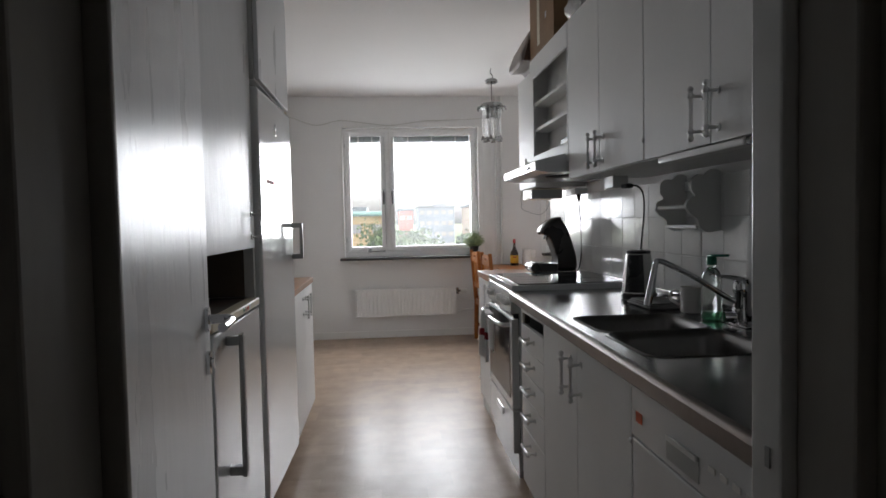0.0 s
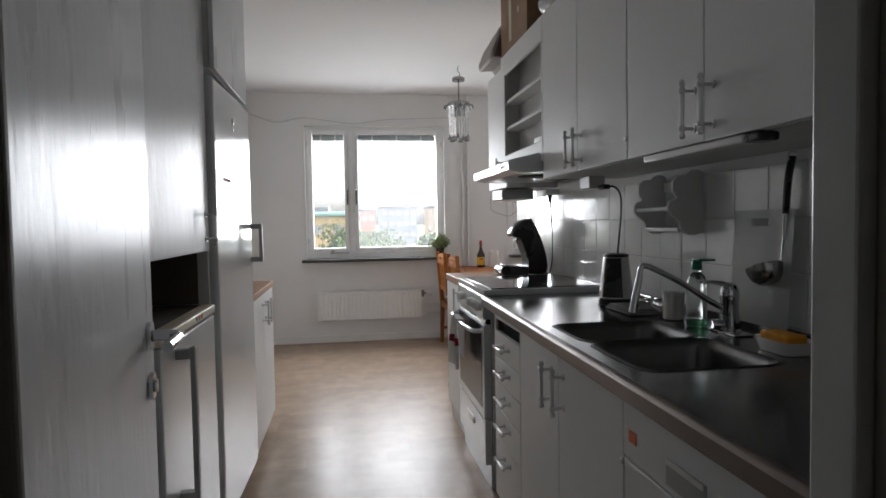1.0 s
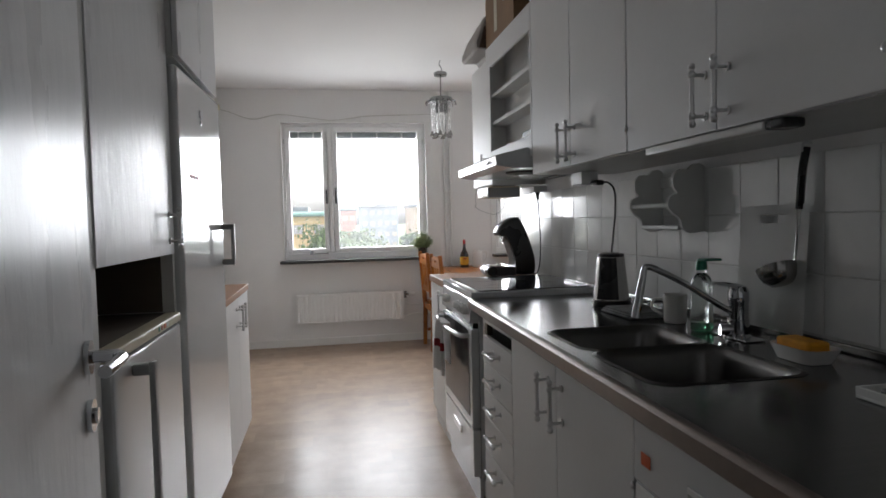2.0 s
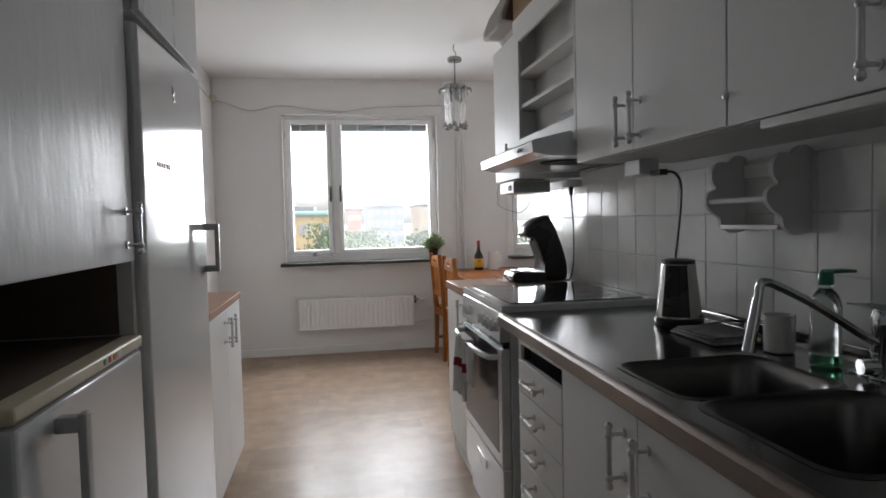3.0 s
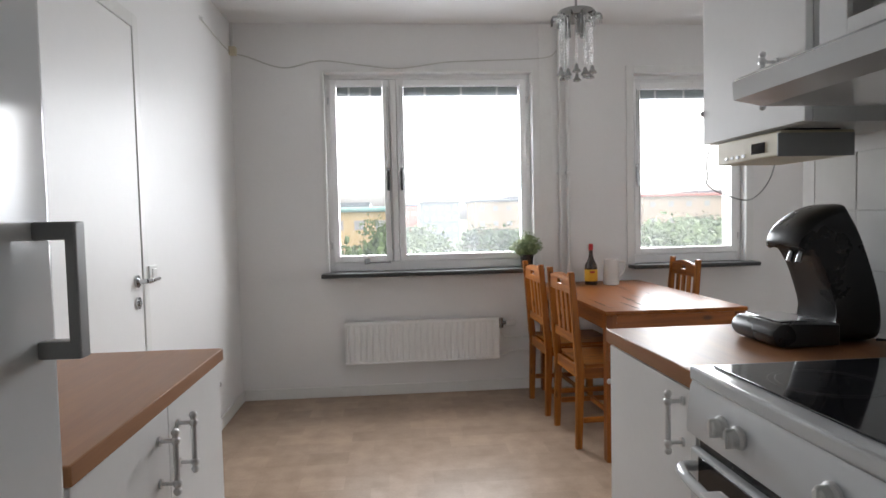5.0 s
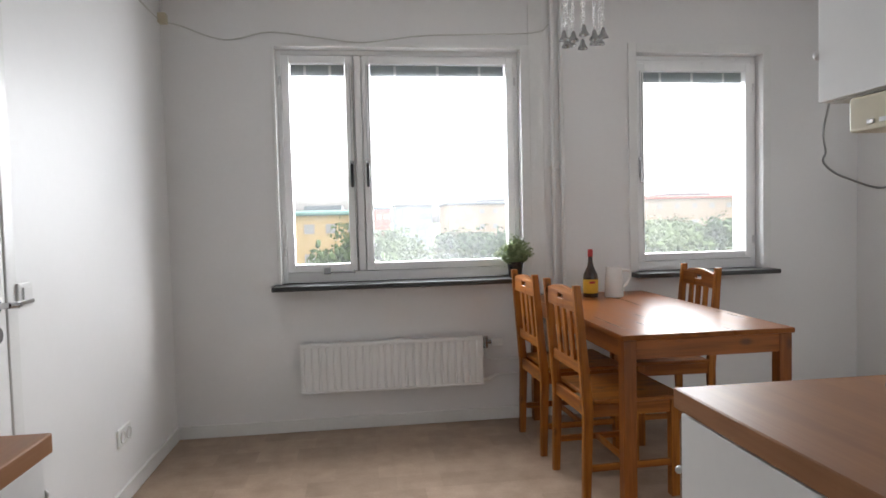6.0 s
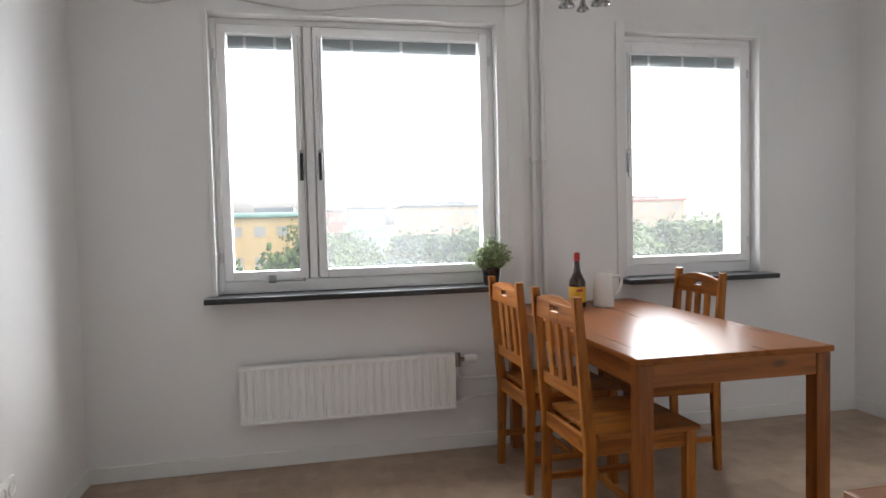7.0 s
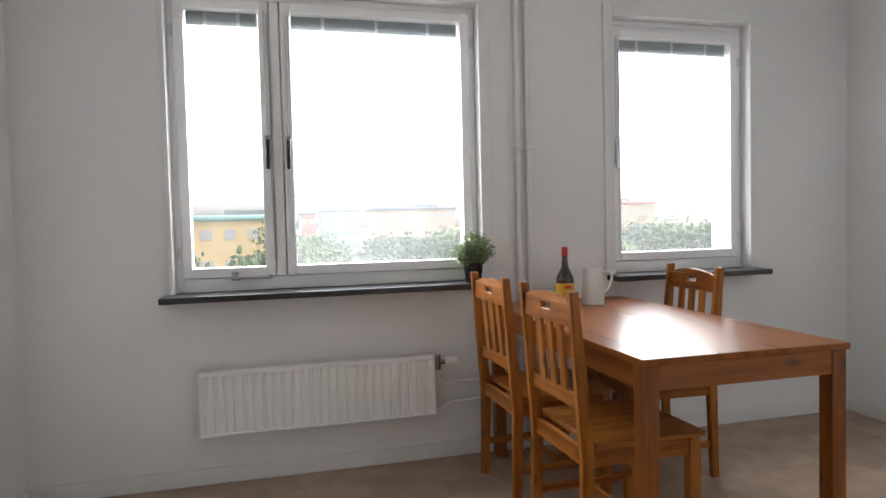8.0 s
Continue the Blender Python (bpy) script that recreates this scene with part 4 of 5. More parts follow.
# Black strip drawn for the shaded gap near the wall, no real opening.
part("slot", box(solid(), 1.16, 1.175, 3.1, 3.7, 1.447, 1.4515), BLACK, hood, "black strip for the shade in the gap by the wall")
for y in (3.175, 3.205):
    part("knob", rod(solid(), (0.740, y, 1.484), (0.726, y, 1.484), 0.007, seg=12), CHROME, hood)

# ---- dining table and chairs ----
TZ = 0.762
table = thing("dining_table", "lacquered pine dining table with square legs", "table", (1.44, 6.24, 0))
TX0, TX1, TY0, TY1 = 1.075, 1.81, 5.54, 6.93
part("tabletop", box(solid(), TX0, TX1, TY0, TY1, TZ - 0.022, TZ, 0.004), PINE_TOP, table, "worn brown lacquered top")
for x in (TX0 + 0.008, TX1 - 0.062):
    for y in (TY0 + 0.008, TY1 - 0.062):
        part("leg", box(solid(), x, x + 0.054, y, y + 0.054, 0, TZ - 0.0225, 0.004), TABLE_Z, table)
part("apron", box(solid(), TX0 + 0.0625, TX1 - 0.0625, TY0 + 0.012, TY0 + 0.032, TZ - 0.098, TZ - 0.0225, 0.002), TABLE_X, table)
part("apron", box(solid(), TX0 + 0.0625, TX1 - 0.0625, TY1 - 0.032, TY1 - 0.012, TZ - 0.098, TZ - 0.0225, 0.002), TABLE_X, table)
part("apron", box(solid(), TX0 + 0.014, TX0 + 0.034, TY0 + 0.0625, TY1 - 0.0625, TZ - 0.098, TZ - 0.0225, 0.002), TABLE_Y, table)
part("apron", box(solid(), TX1 - 0.034, TX1 - 0.014, TY0 + 0.0625, TY1 - 0.0625, TZ - 0.098, TZ - 0.0225, 0.002), TABLE_Y, table)


def chair():
    """Faces +x from its back at x = 0; the middle of its width is at y = 0."""
    c = thing("dining_chair", "lacquered pine slat-back chair with a cut-out grip", "chair", group="chairs round the table")

    def back_x(z):
        return -0.045 * max(0, (z - 0.40) / 0.55) - 0.012 * max(0, (0.40 - z) / 0.40)

    for s in (-1, 1):
        y = s * 0.189
        bm = solid()
        rings = []
        for z, w in ((0, 0.017), (0.40, 0.022), (0.46, 0.022), (0.94, 0.016)):
            x = back_x(z)
            rings.append([bm.verts.new(v) for v in ((x - w, y - 0.015, z), (x + w, y - 0.015, z), (x + w, y + 0.015, z), (x - w, y + 0.015, z))])
        for a, b in zip(rings, rings[1:]):
            for k in range(4):
                bm.faces.new((a[k], a[(k + 1) % 4], b[(k + 1) % 4], b[k]))
        bm.faces.new(rings[0])
        bm.faces.new(rings[-1])
        bmesh.ops.recalc_face_normals(bm, faces=bm.faces)
        bmesh.ops.bevel(bm, geom=[e for e in bm.edges if abs(e.verts[0].co.z - e.verts[1].co.z) > 0.02], offset=0.004, segments=2, affect="EDGES")
        part("back_post", bm, PINE_Z, c)
        part("front_leg", box(solid(), 0.375, 0.415, y - 0.02, y + 0.02, 0, 0.432, 0.004), PINE_Z, c)
        part("side_rail", box(solid(), 0.021, 0.377, y - 0.009, y + 0.009, 0.372, 0.431, 0.003), PINE_X, c)
        part("side_stretcher", box(solid(), 0.015, 0.377, y - 0.008, y + 0.008, 0.135, 0.165, 0.003), PINE_X, c)
    part("stretcher", box(solid(), 0.19, 0.21, -0.182, 0.182, 0.138, 0.162, 0.003), PINE_Y, c)
    part("front_rail", box(solid(), 0.385, 0.403, -0.170, 0.170, 0.372, 0.431, 0.003), PINE_Y, c)
    part("back_rail", box(solid(), -0.011, 0.009, -0.175, 0.175, 0.372, 0.431, 0.003), PINE_Y, c)
    part("seat", box(solid(), 0.022, 0.432, -0.214, 0.214, 0.432, 0.452, 0.006), PINE_X, c)
    xt = back_x(0.87)
    bm = solid()
    # two halves and two bridges round the grip hole
    box(bm, xt - 0.009, xt + 0.009, -0.174, -0.036, 0.825, 0.902, 0.002, 1)
    box(bm, xt - 0.009, xt + 0.009, 0.036, 0.174, 0.825, 0.902, 0.002, 1)
    box(bm, xt - 0.009, xt + 0.009, -0.0362, 0.0362, 0.825, 0.866, 0.002, 1)
    box(bm, xt - 0.009, xt + 0.009, -0.0362, 0.0362, 0.888, 0.902, 0.002, 1)
    prism(bm, [(0.174 - 0.348 * k / 12, 0.9015 + 0.024 * math.sin(math.pi * k / 12)) for k in range(13)], xt - 0.009, xt + 0.009, "x")
    part("top_rail", bm, PINE_Y, c, "top rail with an oval grip hole")
    xl = back_x(0.58)
    part("lower_rail", box(solid(), xl - 0.008, xl + 0.008, -0.174, 0.174, 0.555, 0.605, 0.003), PINE_Y, c)
    for y in (-0.08, 0.0, 0.08):
        bm = solid()
        a, b = back_x(0.60), back_x(0.83)
        ring = []
        for x, z in ((a, 0.60), (b, 0.83)):
            ring.append([bm.verts.new(v) for v in ((x - 0.006, y - 0.019, z), (x + 0.006, y - 0.019, z), (x + 0.006, y + 0.019, z), (x - 0.006, y + 0.019, z))])
        for k in range(4):
            bm.faces.new((ring[0][k], ring[0][(k + 1) % 4], ring[1][(k + 1) % 4], ring[1][k]))
        bm.faces.new(ring[0])
        bm.faces.new(ring[1])
        bmesh.ops.recalc_face_normals(bm, faces=bm.faces)
        part("slat", bm, PINE_Z, c)
    return c


chair_b = chair()
copy_thing(chair_b, pose(0.986, 6.515, 0, 0, 0, 2))
copy_thing(chair_b, pose(1.932, 6.545, 0, 0, 0, 178))
chair_b.matrix_basis = pose(1.008, 5.955, 0, 0, 0, 2)

# ---- things over the worktop ----


def cord(name, points, r, mat, label, category="cable"):
    return whole(name, tube(solid(), smooth_path(points, 7), r, 6), mat, label, category)


spice = thing("spice_rack", "white wooden wall rack with scalloped sides and a rail", "rack", (1.2, 2.5, 1.18))
side = [(-0.0005, 1.185), (-0.06, 1.178), (-0.105, 1.195), (-0.118, 1.225), (-0.150, 1.242), (-0.176, 1.268), (-0.165, 1.295), (-0.132, 1.308), (-0.150, 1.332), (-0.146, 1.366), (-0.115, 1.385), (-0.08, 1.384), (-0.06, 1.398), (-0.03, 1.404), (-0.0005, 1.395)]
side = [(EAST + 0.74 * p.x, p.y) for p in smooth_path([(x, z, 0) for x, z in side], 3)]
for y in (2.385, 2.640):
    part("side", prism(solid(), side, y, y + 0.015), GLOSS_WHITE, spice)
part("shelf", box(solid(), EAST - 0.088, EAST - 0.001, 2.401, 2.639, 1.190, 1.203, 0.002), GLOSS_WHITE, spice)
part("back", box(solid(), EAST - 0.011, EAST - 0.001, 2.401, 2.639, 1.335, 1.375, 0.002), GLOSS_WHITE, spice)
part("rail", rod(solid(), (EAST - 0.115, 2.401, 1.270), (EAST - 0.115, 2.639, 1.270), 0.0085), GLOSS_WHITE, spice)

bm = solid()
by, bz = (1.905, 1.985, 2.085, 2.165), (0.0, 0.287, 0.310, 0.335)
grid = [[bm.verts.new((0, y, z)) for z in bz] for y in by]
for a in range(3):
    for b in range(3):
        if (a, b) != (1, 1):
            bm.faces.new((grid[a][b], grid[a + 1][b], grid[a + 1][b + 1], grid[a][b + 1]))
bmesh.ops.solidify(bm, geom=bm.faces[:], thickness=0.010)
bmesh.ops.rotate(bm, verts=bm.verts, cent=(0, 0, 0), matrix=Matrix.Rotation(radians(3.5), 3, "Y"))
bmesh.ops.translate(bm, verts=bm.verts, vec=(1.2035, 0, 0.9235))
whole("chopping_board", bm, GLOSS_WHITE, "white plastic chopping board leaning against the tiles", "chopping board")

ladle = thing("ladle", "steel soup ladle with black handle hanging on the tiles", "ladle", (1.225, 1.93, 1.05))
part("grip", tube(solid(), smooth_path([(1.235, 1.93, 1.40), (1.225, 1.932, 1.34), (1.222, 1.938, 1.245)], 6), 0.010, 10), BLACK, ladle, "black plastic grip")
part("shaft", tube(solid(), smooth_path([(1.222, 1.938, 1.247), (1.222, 1.943, 1.16), (1.218, 1.95, 1.085)], 5), 0.006, 8), POLISHED, ladle)
bm = solid()
lathe(bm, [(0.006, -0.052), (0.028, -0.048), (0.043, -0.034), (0.051, -0.014), (0.053, 0.0), (0.051, 0.0), (0.049, -0.014), (0.041, -0.033), (0.026, -0.046), (0.005, -0.050)], (0, 0, 0), 22)
bmesh.ops.rotate(bm, verts=bm.verts, cent=(0, 0, 0), matrix=Matrix.Rotation(radians(-24), 3, "X"))
bmesh.ops.translate(bm, verts=bm.verts, vec=(1.195, 1.985, 1.095))
part("bowl", bm, POLISHED, ladle)
part("hook", tube(solid(), smooth_path([(EAST - 0.001, 1.93, 1.41), (1.228, 1.93, 1.412), (1.222, 1.93, 1.395), (1.232, 1.93, 1.385)], 5), 0.003, 6), SATIN, ladle)

tap = thing("kitchen_tap", "chrome single-lever mixer tap with a long swivel spout", "tap", (1.126, 2.046, 0.9))
AX, AY = 1.126, 2.046
part("body", lathe(solid(), [(0.034, 0), (0.034, 0.006), (0.028, 0.012), (0.027, 0.05), (0.025, 0.052), (0.025, 0.095), (0.027, 0.10), (0.027, 0.125), (0.02, 0.14), (0.008, 0.145)], (AX, AY, 0.9012), 24), CHROME, tap)
part("base_plate", box(solid(), AX - 0.03, AX + 0.03, AY - 0.07, AY + 0.07, 0.9008, 0.906, 0.002), CHROME, tap)
part("spout", tube(solid(), smooth_path([(AX - 0.012, AY, 0.968), (AX - 0.06, AY + 0.004, 0.995), (0.98, 2.055, 1.050), (0.90, 2.063, 1.092), (0.875, 2.066, 1.101), (0.862, 2.066, 1.096), (0.856, 2.066, 1.06)], 6), 0.0085, 12), CHROME, tap)
part("nozzle", rod(solid(), (0.857, 2.066, 1.07), (0.836, 2.066, 0.968), 0.0095, 0.0125), CHROME, tap)
bm = prism(solid(), [(0.02, -0.010), (-0.02, 0.003), (-0.08, 0.012), (-0.128, 0.016), (-0.128, 0.012), (-0.08, 0.002), (-0.02, -0.012), (0.015, -0.020)], -0.012, 0.012)
bmesh.ops.rotate(bm, verts=bm.verts, cent=(0, 0, 0), matrix=Matrix.Rotation(radians(21), 3, "Z"))
bmesh.ops.translate(bm, verts=bm.verts, vec=(AX, AY, 1.047))
part("lever", bm, CHROME, tap)
part("valve", rod(solid(), (AX - 0.02, AY, 0.925), (AX - 0.052, AY + 0.008, 0.925), 0.016, seg=16), CHROME, tap, "chrome side knob")

soap = thing("detergent_bottle", "clear dish-soap bottle with green liquid and green cap", "bottle", (1.094, 2.165, 0.9))
prof = [(0.026, 0.0), (0.031, 0.004), (0.032, 0.02), (0.030, 0.10), (0.031, 0.13), (0.024, 0.155), (0.013, 0.168), (0.013, 0.176)]
part("bottle", lathe(solid(), prof, (1.094, 2.165, 0.9012), 24), solid_glass("clear_plastic", (0.82, 0.88, 0.85), 0.22), soap)
part("liquid", lathe(solid(), [(r * 0.92, z + 0.002) for r, z in prof[:3]] + [(0.028, 0.026)], (1.094, 2.165, 0.9015), 24), SOAP, soap, "green liquid")
cap = part("cap", lathe(solid(), [(0.015, 0.1765), (0.016, 0.18), (0.015, 0.20), (0.012, 0.204)], (1.094, 2.165, 0.9012), 18), GREEN, soap, "green flip cap")
part("lid", box(solid(), 1.075, 1.13, 2.12, 2.16, 1.105, 1.112, 0.003), GREEN, cap)

mug = thing("mug", "white porcelain mug upright behind the sink", "mug", (1.10, 2.315, 0.9))
part("bowl", lathe(solid(), [(0.030, 0), (0.034, 0.003), (0.036, 0.09), (0.034, 0.09), (0.032, 0.006), (0.01, 0.005)], (1.10, 2.315, 0.9012), 24), CERAMIC, mug)
part("handle", tube(solid(), smooth_path([(1.072, 2.340, 0.975), (1.052, 2.358, 0.972), (1.048, 2.362, 0.945), (1.07, 2.342, 0.925)], 5), 0.0045, 8), CERAMIC, mug)

bm = solid()
for k in range(3):
    box(bm, 0.990 + 0.004 * k, 1.150 - 0.006 * k, 2.405 + 0.006 * k, 2.62 - 0.01 * k, 0.9015 + 0.007 * k, 0.9085 + 0.007 * k, 0.003)
whole("folded_dishcloth", bm, material("grey_cloth", (0.21, 0.21, 0.205), 0.9, 0, 0.2, 30.0, 0.5, 200.0), "folded grey dishcloth lying on the steel worktop", "cloth")

tray = thing("sponge_dish", "white dish with a yellow sponge beside the tap", "dish", (1.10, 1.76, 0.9))
bm = solid()
base, rim = rounded(1.06, 1.13, 1.72, 1.83, 0.02, 4), rounded(1.05, 1.145, 1.705, 1.845, 0.025, 4)
low_ring, high_ring = [bm.verts.new((*p, 0.9012)) for p in base], [bm.verts.new((*p, 0.935)) for p in rim]
inner_rim, inner = [bm.verts.new((*p, 0.934)) for p in rounded(1.054, 1.141, 1.709, 1.841, 0.023, 4)], [bm.verts.new((*p, 0.906)) for p in rounded(1.063, 1.127, 1.723, 1.827, 0.02, 4)]
for a, b in ((low_ring, high_ring), (high_ring, inner_rim), (inner_rim, inner)):
    for k in range(len(a)):
        bm.faces.new((a[k], a[(k + 1) % len(a)], b[(k + 1) % len(b)], b[k]))
bm.faces.new(low_ring)
bm.faces.new(inner)
bmesh.ops.recalc_face_normals(bm, faces=bm.faces)
part("dish", bm, CERAMIC, tray)
bm = solid()
box(bm, 1.066, 1.122, 1.725, 1.83, 0.9068, 0.950, 0.008, 3)
whole("sponge", bm, SPONGE, "yellow kitchen sponge lying in its dish", "sponge")
bm = solid()
box(bm, 0.965, 1.06, 1.36, 1.50, 0.9012, 0.907, 0.002)
for x0, x1, y0, y1 in ((0.965, 0.97, 1.36, 1.50), (1.055, 1.06, 1.36, 1.50), (0.9705, 1.0545, 1.36, 1.365), (0.9705, 1.0545, 1.495, 1.50)):
    box(bm, x0, x1, y0, y1, 0.9072, 0.922, 0.001, 1)
whole("soap_tray", bm, LIGHT_PLASTIC, "shallow white plastic tray on the steel worktop", "tray")
whole("steel_scourer", box(solid(), 0.985, 1.04, 1.385, 1.47, 0.9075, 0.925, 0.006, 3), SINK_STEEL, "grey scouring pad lying in the tray", "scourer")

kettle = thing("kettle", "brushed steel and black conical electric kettle", "kettle", (1.05, 2.74, 0.9))
KX, KY = 1.087, 2.735
part("base", lathe(solid(), [(0.070, 0), (0.072, 0.004), (0.072, 0.02), (0.069, 0.024)], (KX, KY, 0.9012), 28), BLACK, kettle)
part("jug", lathe(solid(), [(0.068, 0.025), (0.066, 0.04), (0.050, 0.18), (0.049, 0.186)], (KX, KY, 0.9012), 32), POLISHED, kettle, "brushed steel jug")
part("lid", lathe(solid(), [(0.049, 0.1865), (0.0485, 0.197), (0.03, 0.201), (0.008, 0.202)], (KX, KY, 0.9012), 28), BLACK, kettle)
bm = solid()
for k in range(9):
    a = radians(232 + 54 * (k / 8 - 0.5) * 1.3)
    b = radians(232 + 54 * ((k + 1) / 8 - 0.5) * 1.3)
    if k < 8:
        quad = [(0.0695, a, 0.03), (0.0695, b, 0.03), (0.0515, b, 0.183), (0.0515, a, 0.183)]
        bm.faces.new([bm.verts.new((KX + r * math.cos(t), KY + r * math.sin(t), 0.9012 + z)) for r, t, z in quad])
bmesh.ops.solidify(bm, geom=bm.faces[:], thickness=0.003)
bmesh.ops.remove_doubles(bm, verts=bm.verts, dist=0.0002)
part("stripe", bm, BLACK, kettle, "black stripe with level window")
cord("kettle_cable", [(1.14, 2.67, 0.905), (1.17, 2.62, 0.925), (1.205, 2.57, 0.93), (1.228, 2.60, 0.925), (1.23, 2.75, 0.926)], 0.0035, CABLE, "black kettle cable behind the sink")

plug = thing("socket_box", "white socket box under the wall cabinet with black plug", "socket", (1.07, 2.9, 1.36))
part("box", box(solid(), 1.03, 1.10, 2.865, 2.97, 1.368, 1.4185, 0.004), LIGHT_PLASTIC, plug)
part("plug", box(solid(), 1.065, 1.095, 2.80, 2.8648, 1.361, 1.381, 0.005), BLACK, plug)
cord("plug_cable", [(1.08, 2.802, 1.371), (1.11, 2.795, 1.368), (1.142, 2.81, 1.335), (1.155, 2.835, 1.25), (1.152, 2.85, 1.15), (1.148, 2.85, 1.07), (1.17, 2.83, 0.94)], 0.004, CABLE, "black cable looping down the tiles")
plug2 = thing("socket", "white wall socket over the coffee machine", "socket", (1.2, 3.89, 1.4))
part("box", box(solid(), 1.17, EAST - 0.001, 3.86, 3.93, 1.385, 1.4195, 0.004), LIGHT_PLASTIC, plug2)
part("plug", rod(solid(), (1.205, 3.895, 1.385), (1.205, 3.895, 1.345), 0.014, 0.008), BLACK, plug2)
cord("coffee_cable", [(1.205, 3.895, 1.347), (1.212, 3.895, 1.25), (1.222, 3.91, 1.12), (1.225, 3.93, 1.0), (1.22, 3.96, 0.93), (1.21, 4.0, 0.918)], 0.0035, CABLE, "black cable hanging down to the coffee machine")
strip = thing("strip_light", "white slim strip lamp under the wall cabinet, switched off", "lamp", (1.05, 2.1, 1.41))
part("tube", box(solid(), 0.886, 0.926, 1.64, 2.10, 1.398, 1.4185, 0.005), LIGHT_PLASTIC, strip)
part("end", box(solid(), 0.888, 0.938, 1.585, 1.6395, 1.398, 1.4180, 0.006), BLACK, strip, "black end cap")
whole("small_carton", box(solid(), 0.93, 1.0, 1.30, 1.355, 1.395, 1.4185, 0.002), CREAM, "small cream box fixed under the wall cabinet", "box")

# coffee machine
coffee = thing("coffee_machine", "glossy black pod coffee machine leaning over its tray", "coffee machine", (1.07, 4.05, 0.91))
CB = 0.9105
SMOKED = material("smoked_plastic", (0.05, 0.05, 0.052), 0.15)

def loft(rounds, outline):
    """An outline in x and z carried along y; each round is (y, scale about the outline's middle)."""
    bm = solid()
    cx, cz = sum(p[0] for p in outline) / len(outline), sum(p[1] for p in outline) / len(outline)
    rings = [[bm.verts.new((cx + (x - cx) * s, y, cz + (z - cz) * s)) for x, z in outline] for y, s in rounds]
    n = len(outline)
    for a, b in zip(rings, rings[1:]):
        for k in range(n):
            bm.faces.new((a[k], a[(k + 1) % n], b[(k + 1) % n], b[k]))
    bm.faces.new(rings[0])
    bm.faces.new(rings[-1])
    bmesh.ops.recalc_face_normals(bm, faces=bm.faces)
    return bm


back = smooth_path([(1.09, 0.915, 0), (1.16, 0.912, 0), (1.220, 0.918, 0), (1.227, 0.98, 0), (1.210, 1.06, 0), (1.168, 1.180, 0), (1.128, 1.252, 0)], 4)
front = smooth_path([(1.128, 1.252, 0), (1.095, 1.248, 0), (1.05, 1.228, 0), (1.012, 1.195, 0), (0.998, 1.164, 0), (1.006, 1.150, 0), (1.032, 1.148, 0), (1.059, 1.105, 0), (1.078, 1.055, 0), (1.098, 0.985, 0), (1.095, 0.945, 0)], 4)
profile = [(p.x, p.y) for p in back[:-1] + front]
SIDES = [(3.992, 0.86), (3.996, 0.91), (4.004, 0.955), (4.018, 0.985), (4.04, 1.0), (4.085, 1.0), (4.108, 0.985), (4.122, 0.955), (4.130, 0.91), (4.134, 0.86)]
part("body", loft(SIDES, profile), BLACK, coffee)
tray_line = smooth_path([(1.10, CB + 0.003, 0), (1.0, CB + 0.003, 0), (0.945, CB + 0.004, 0), (0.923, CB + 0.03, 0), (0.938, CB + 0.056, 0), (0.97, CB + 0.060, 0), (1.10, CB + 0.054, 0)], 4)
part("tray", loft([(3.972, 0.93), (3.978, 0.975), (3.99, 1.0), (4.135, 1.0), (4.147, 0.975), (4.153, 0.93)], [(p.x, p.y) for p in tray_line]), BLACK, coffee)
part("tray_rim", box(solid(), 0.955, 1.05, 3.992, 4.133, CB + 0.0605, CB + 0.064, 0.002), CHROME, coffee, "chrome cup grid")
bm = solid()
for y in (4.04, 4.075):
    rod(bm, (1.045, y, CB + 0.235), (1.034, y, CB + 0.20), 0.007)
part("outlet", bm, CHROME, coffee, "twin coffee outlet")
part("tank", loft([(4.136, 1.0), (4.150, 0.98), (4.156, 0.93)], [(1.13, CB + 0.01), (1.205, CB + 0.01), (1.203, CB + 0.09), (1.180, CB + 0.18), (1.13, CB + 0.18)]), SMOKED, coffee, "smoked water tank")

radio = thing("kitchen_radio", "cream under-cabinet radio with a small dark display", "radio", (1.0, 4.05, 1.34))
rb = part("case", box(solid(), 0.945, 1.13, 3.975, 4.255, 1.365, 1.426, 0.005), CREAM, radio)
part("mount", box(solid(), 0.97, 1.10, 3.985, 4.205, 1.4265, 1.4295), BLACK, radio)
part("display", box(solid(), 0.9425, 0.9448, 4.035, 4.09, 1.379, 1.405, 0.0005, 1), BLACK_GLASS, rb, "dark display")
for k in range(4):
    part("button", box(solid(), 0.942, 0.9448, 4.12 + 0.026 * k, 4.135 + 0.026 * k, 1.375, 1.383, 0.001, 1), SATIN, rb)
part("side", box(solid(), 0.936, 1.125, 3.971, 3.9745, 1.364, 1.418), GREY_PLASTIC, rb, "grey end plate")

# on top of and in the wall cabinets
carton = thing("cardboard_box", "open brown cardboard box on top of the wall cabinets", "box", (1.06, 3.62, UT))
bm = solid()
for x0, x1, y0, y1 in ((0.905, 0.91, 3.32, 3.82), (1.195, 1.2, 3.32, 3.82), (0.9102, 1.1948, 3.32, 3.325), (0.9102, 1.1948, 3.815, 3.82)):
    box(bm, x0, x1, y0, y1, UT + 0.001, UT + 0.42)
box(bm, 0.9102, 1.1948, 3.3252, 3.8148, UT + 0.001, UT + 0.006)
part("carton", bm, CARDBOARD, carton)
part("tape", box(solid(), 0.9035, 0.9048, 3.60, 3.65, UT + 0.06, UT + 0.42), CREAM, carton)
part("label", box(solid(), 0.9035, 0.9048, 3.46, 3.485, UT + 0.16, UT + 0.19), CERAMIC, carton)


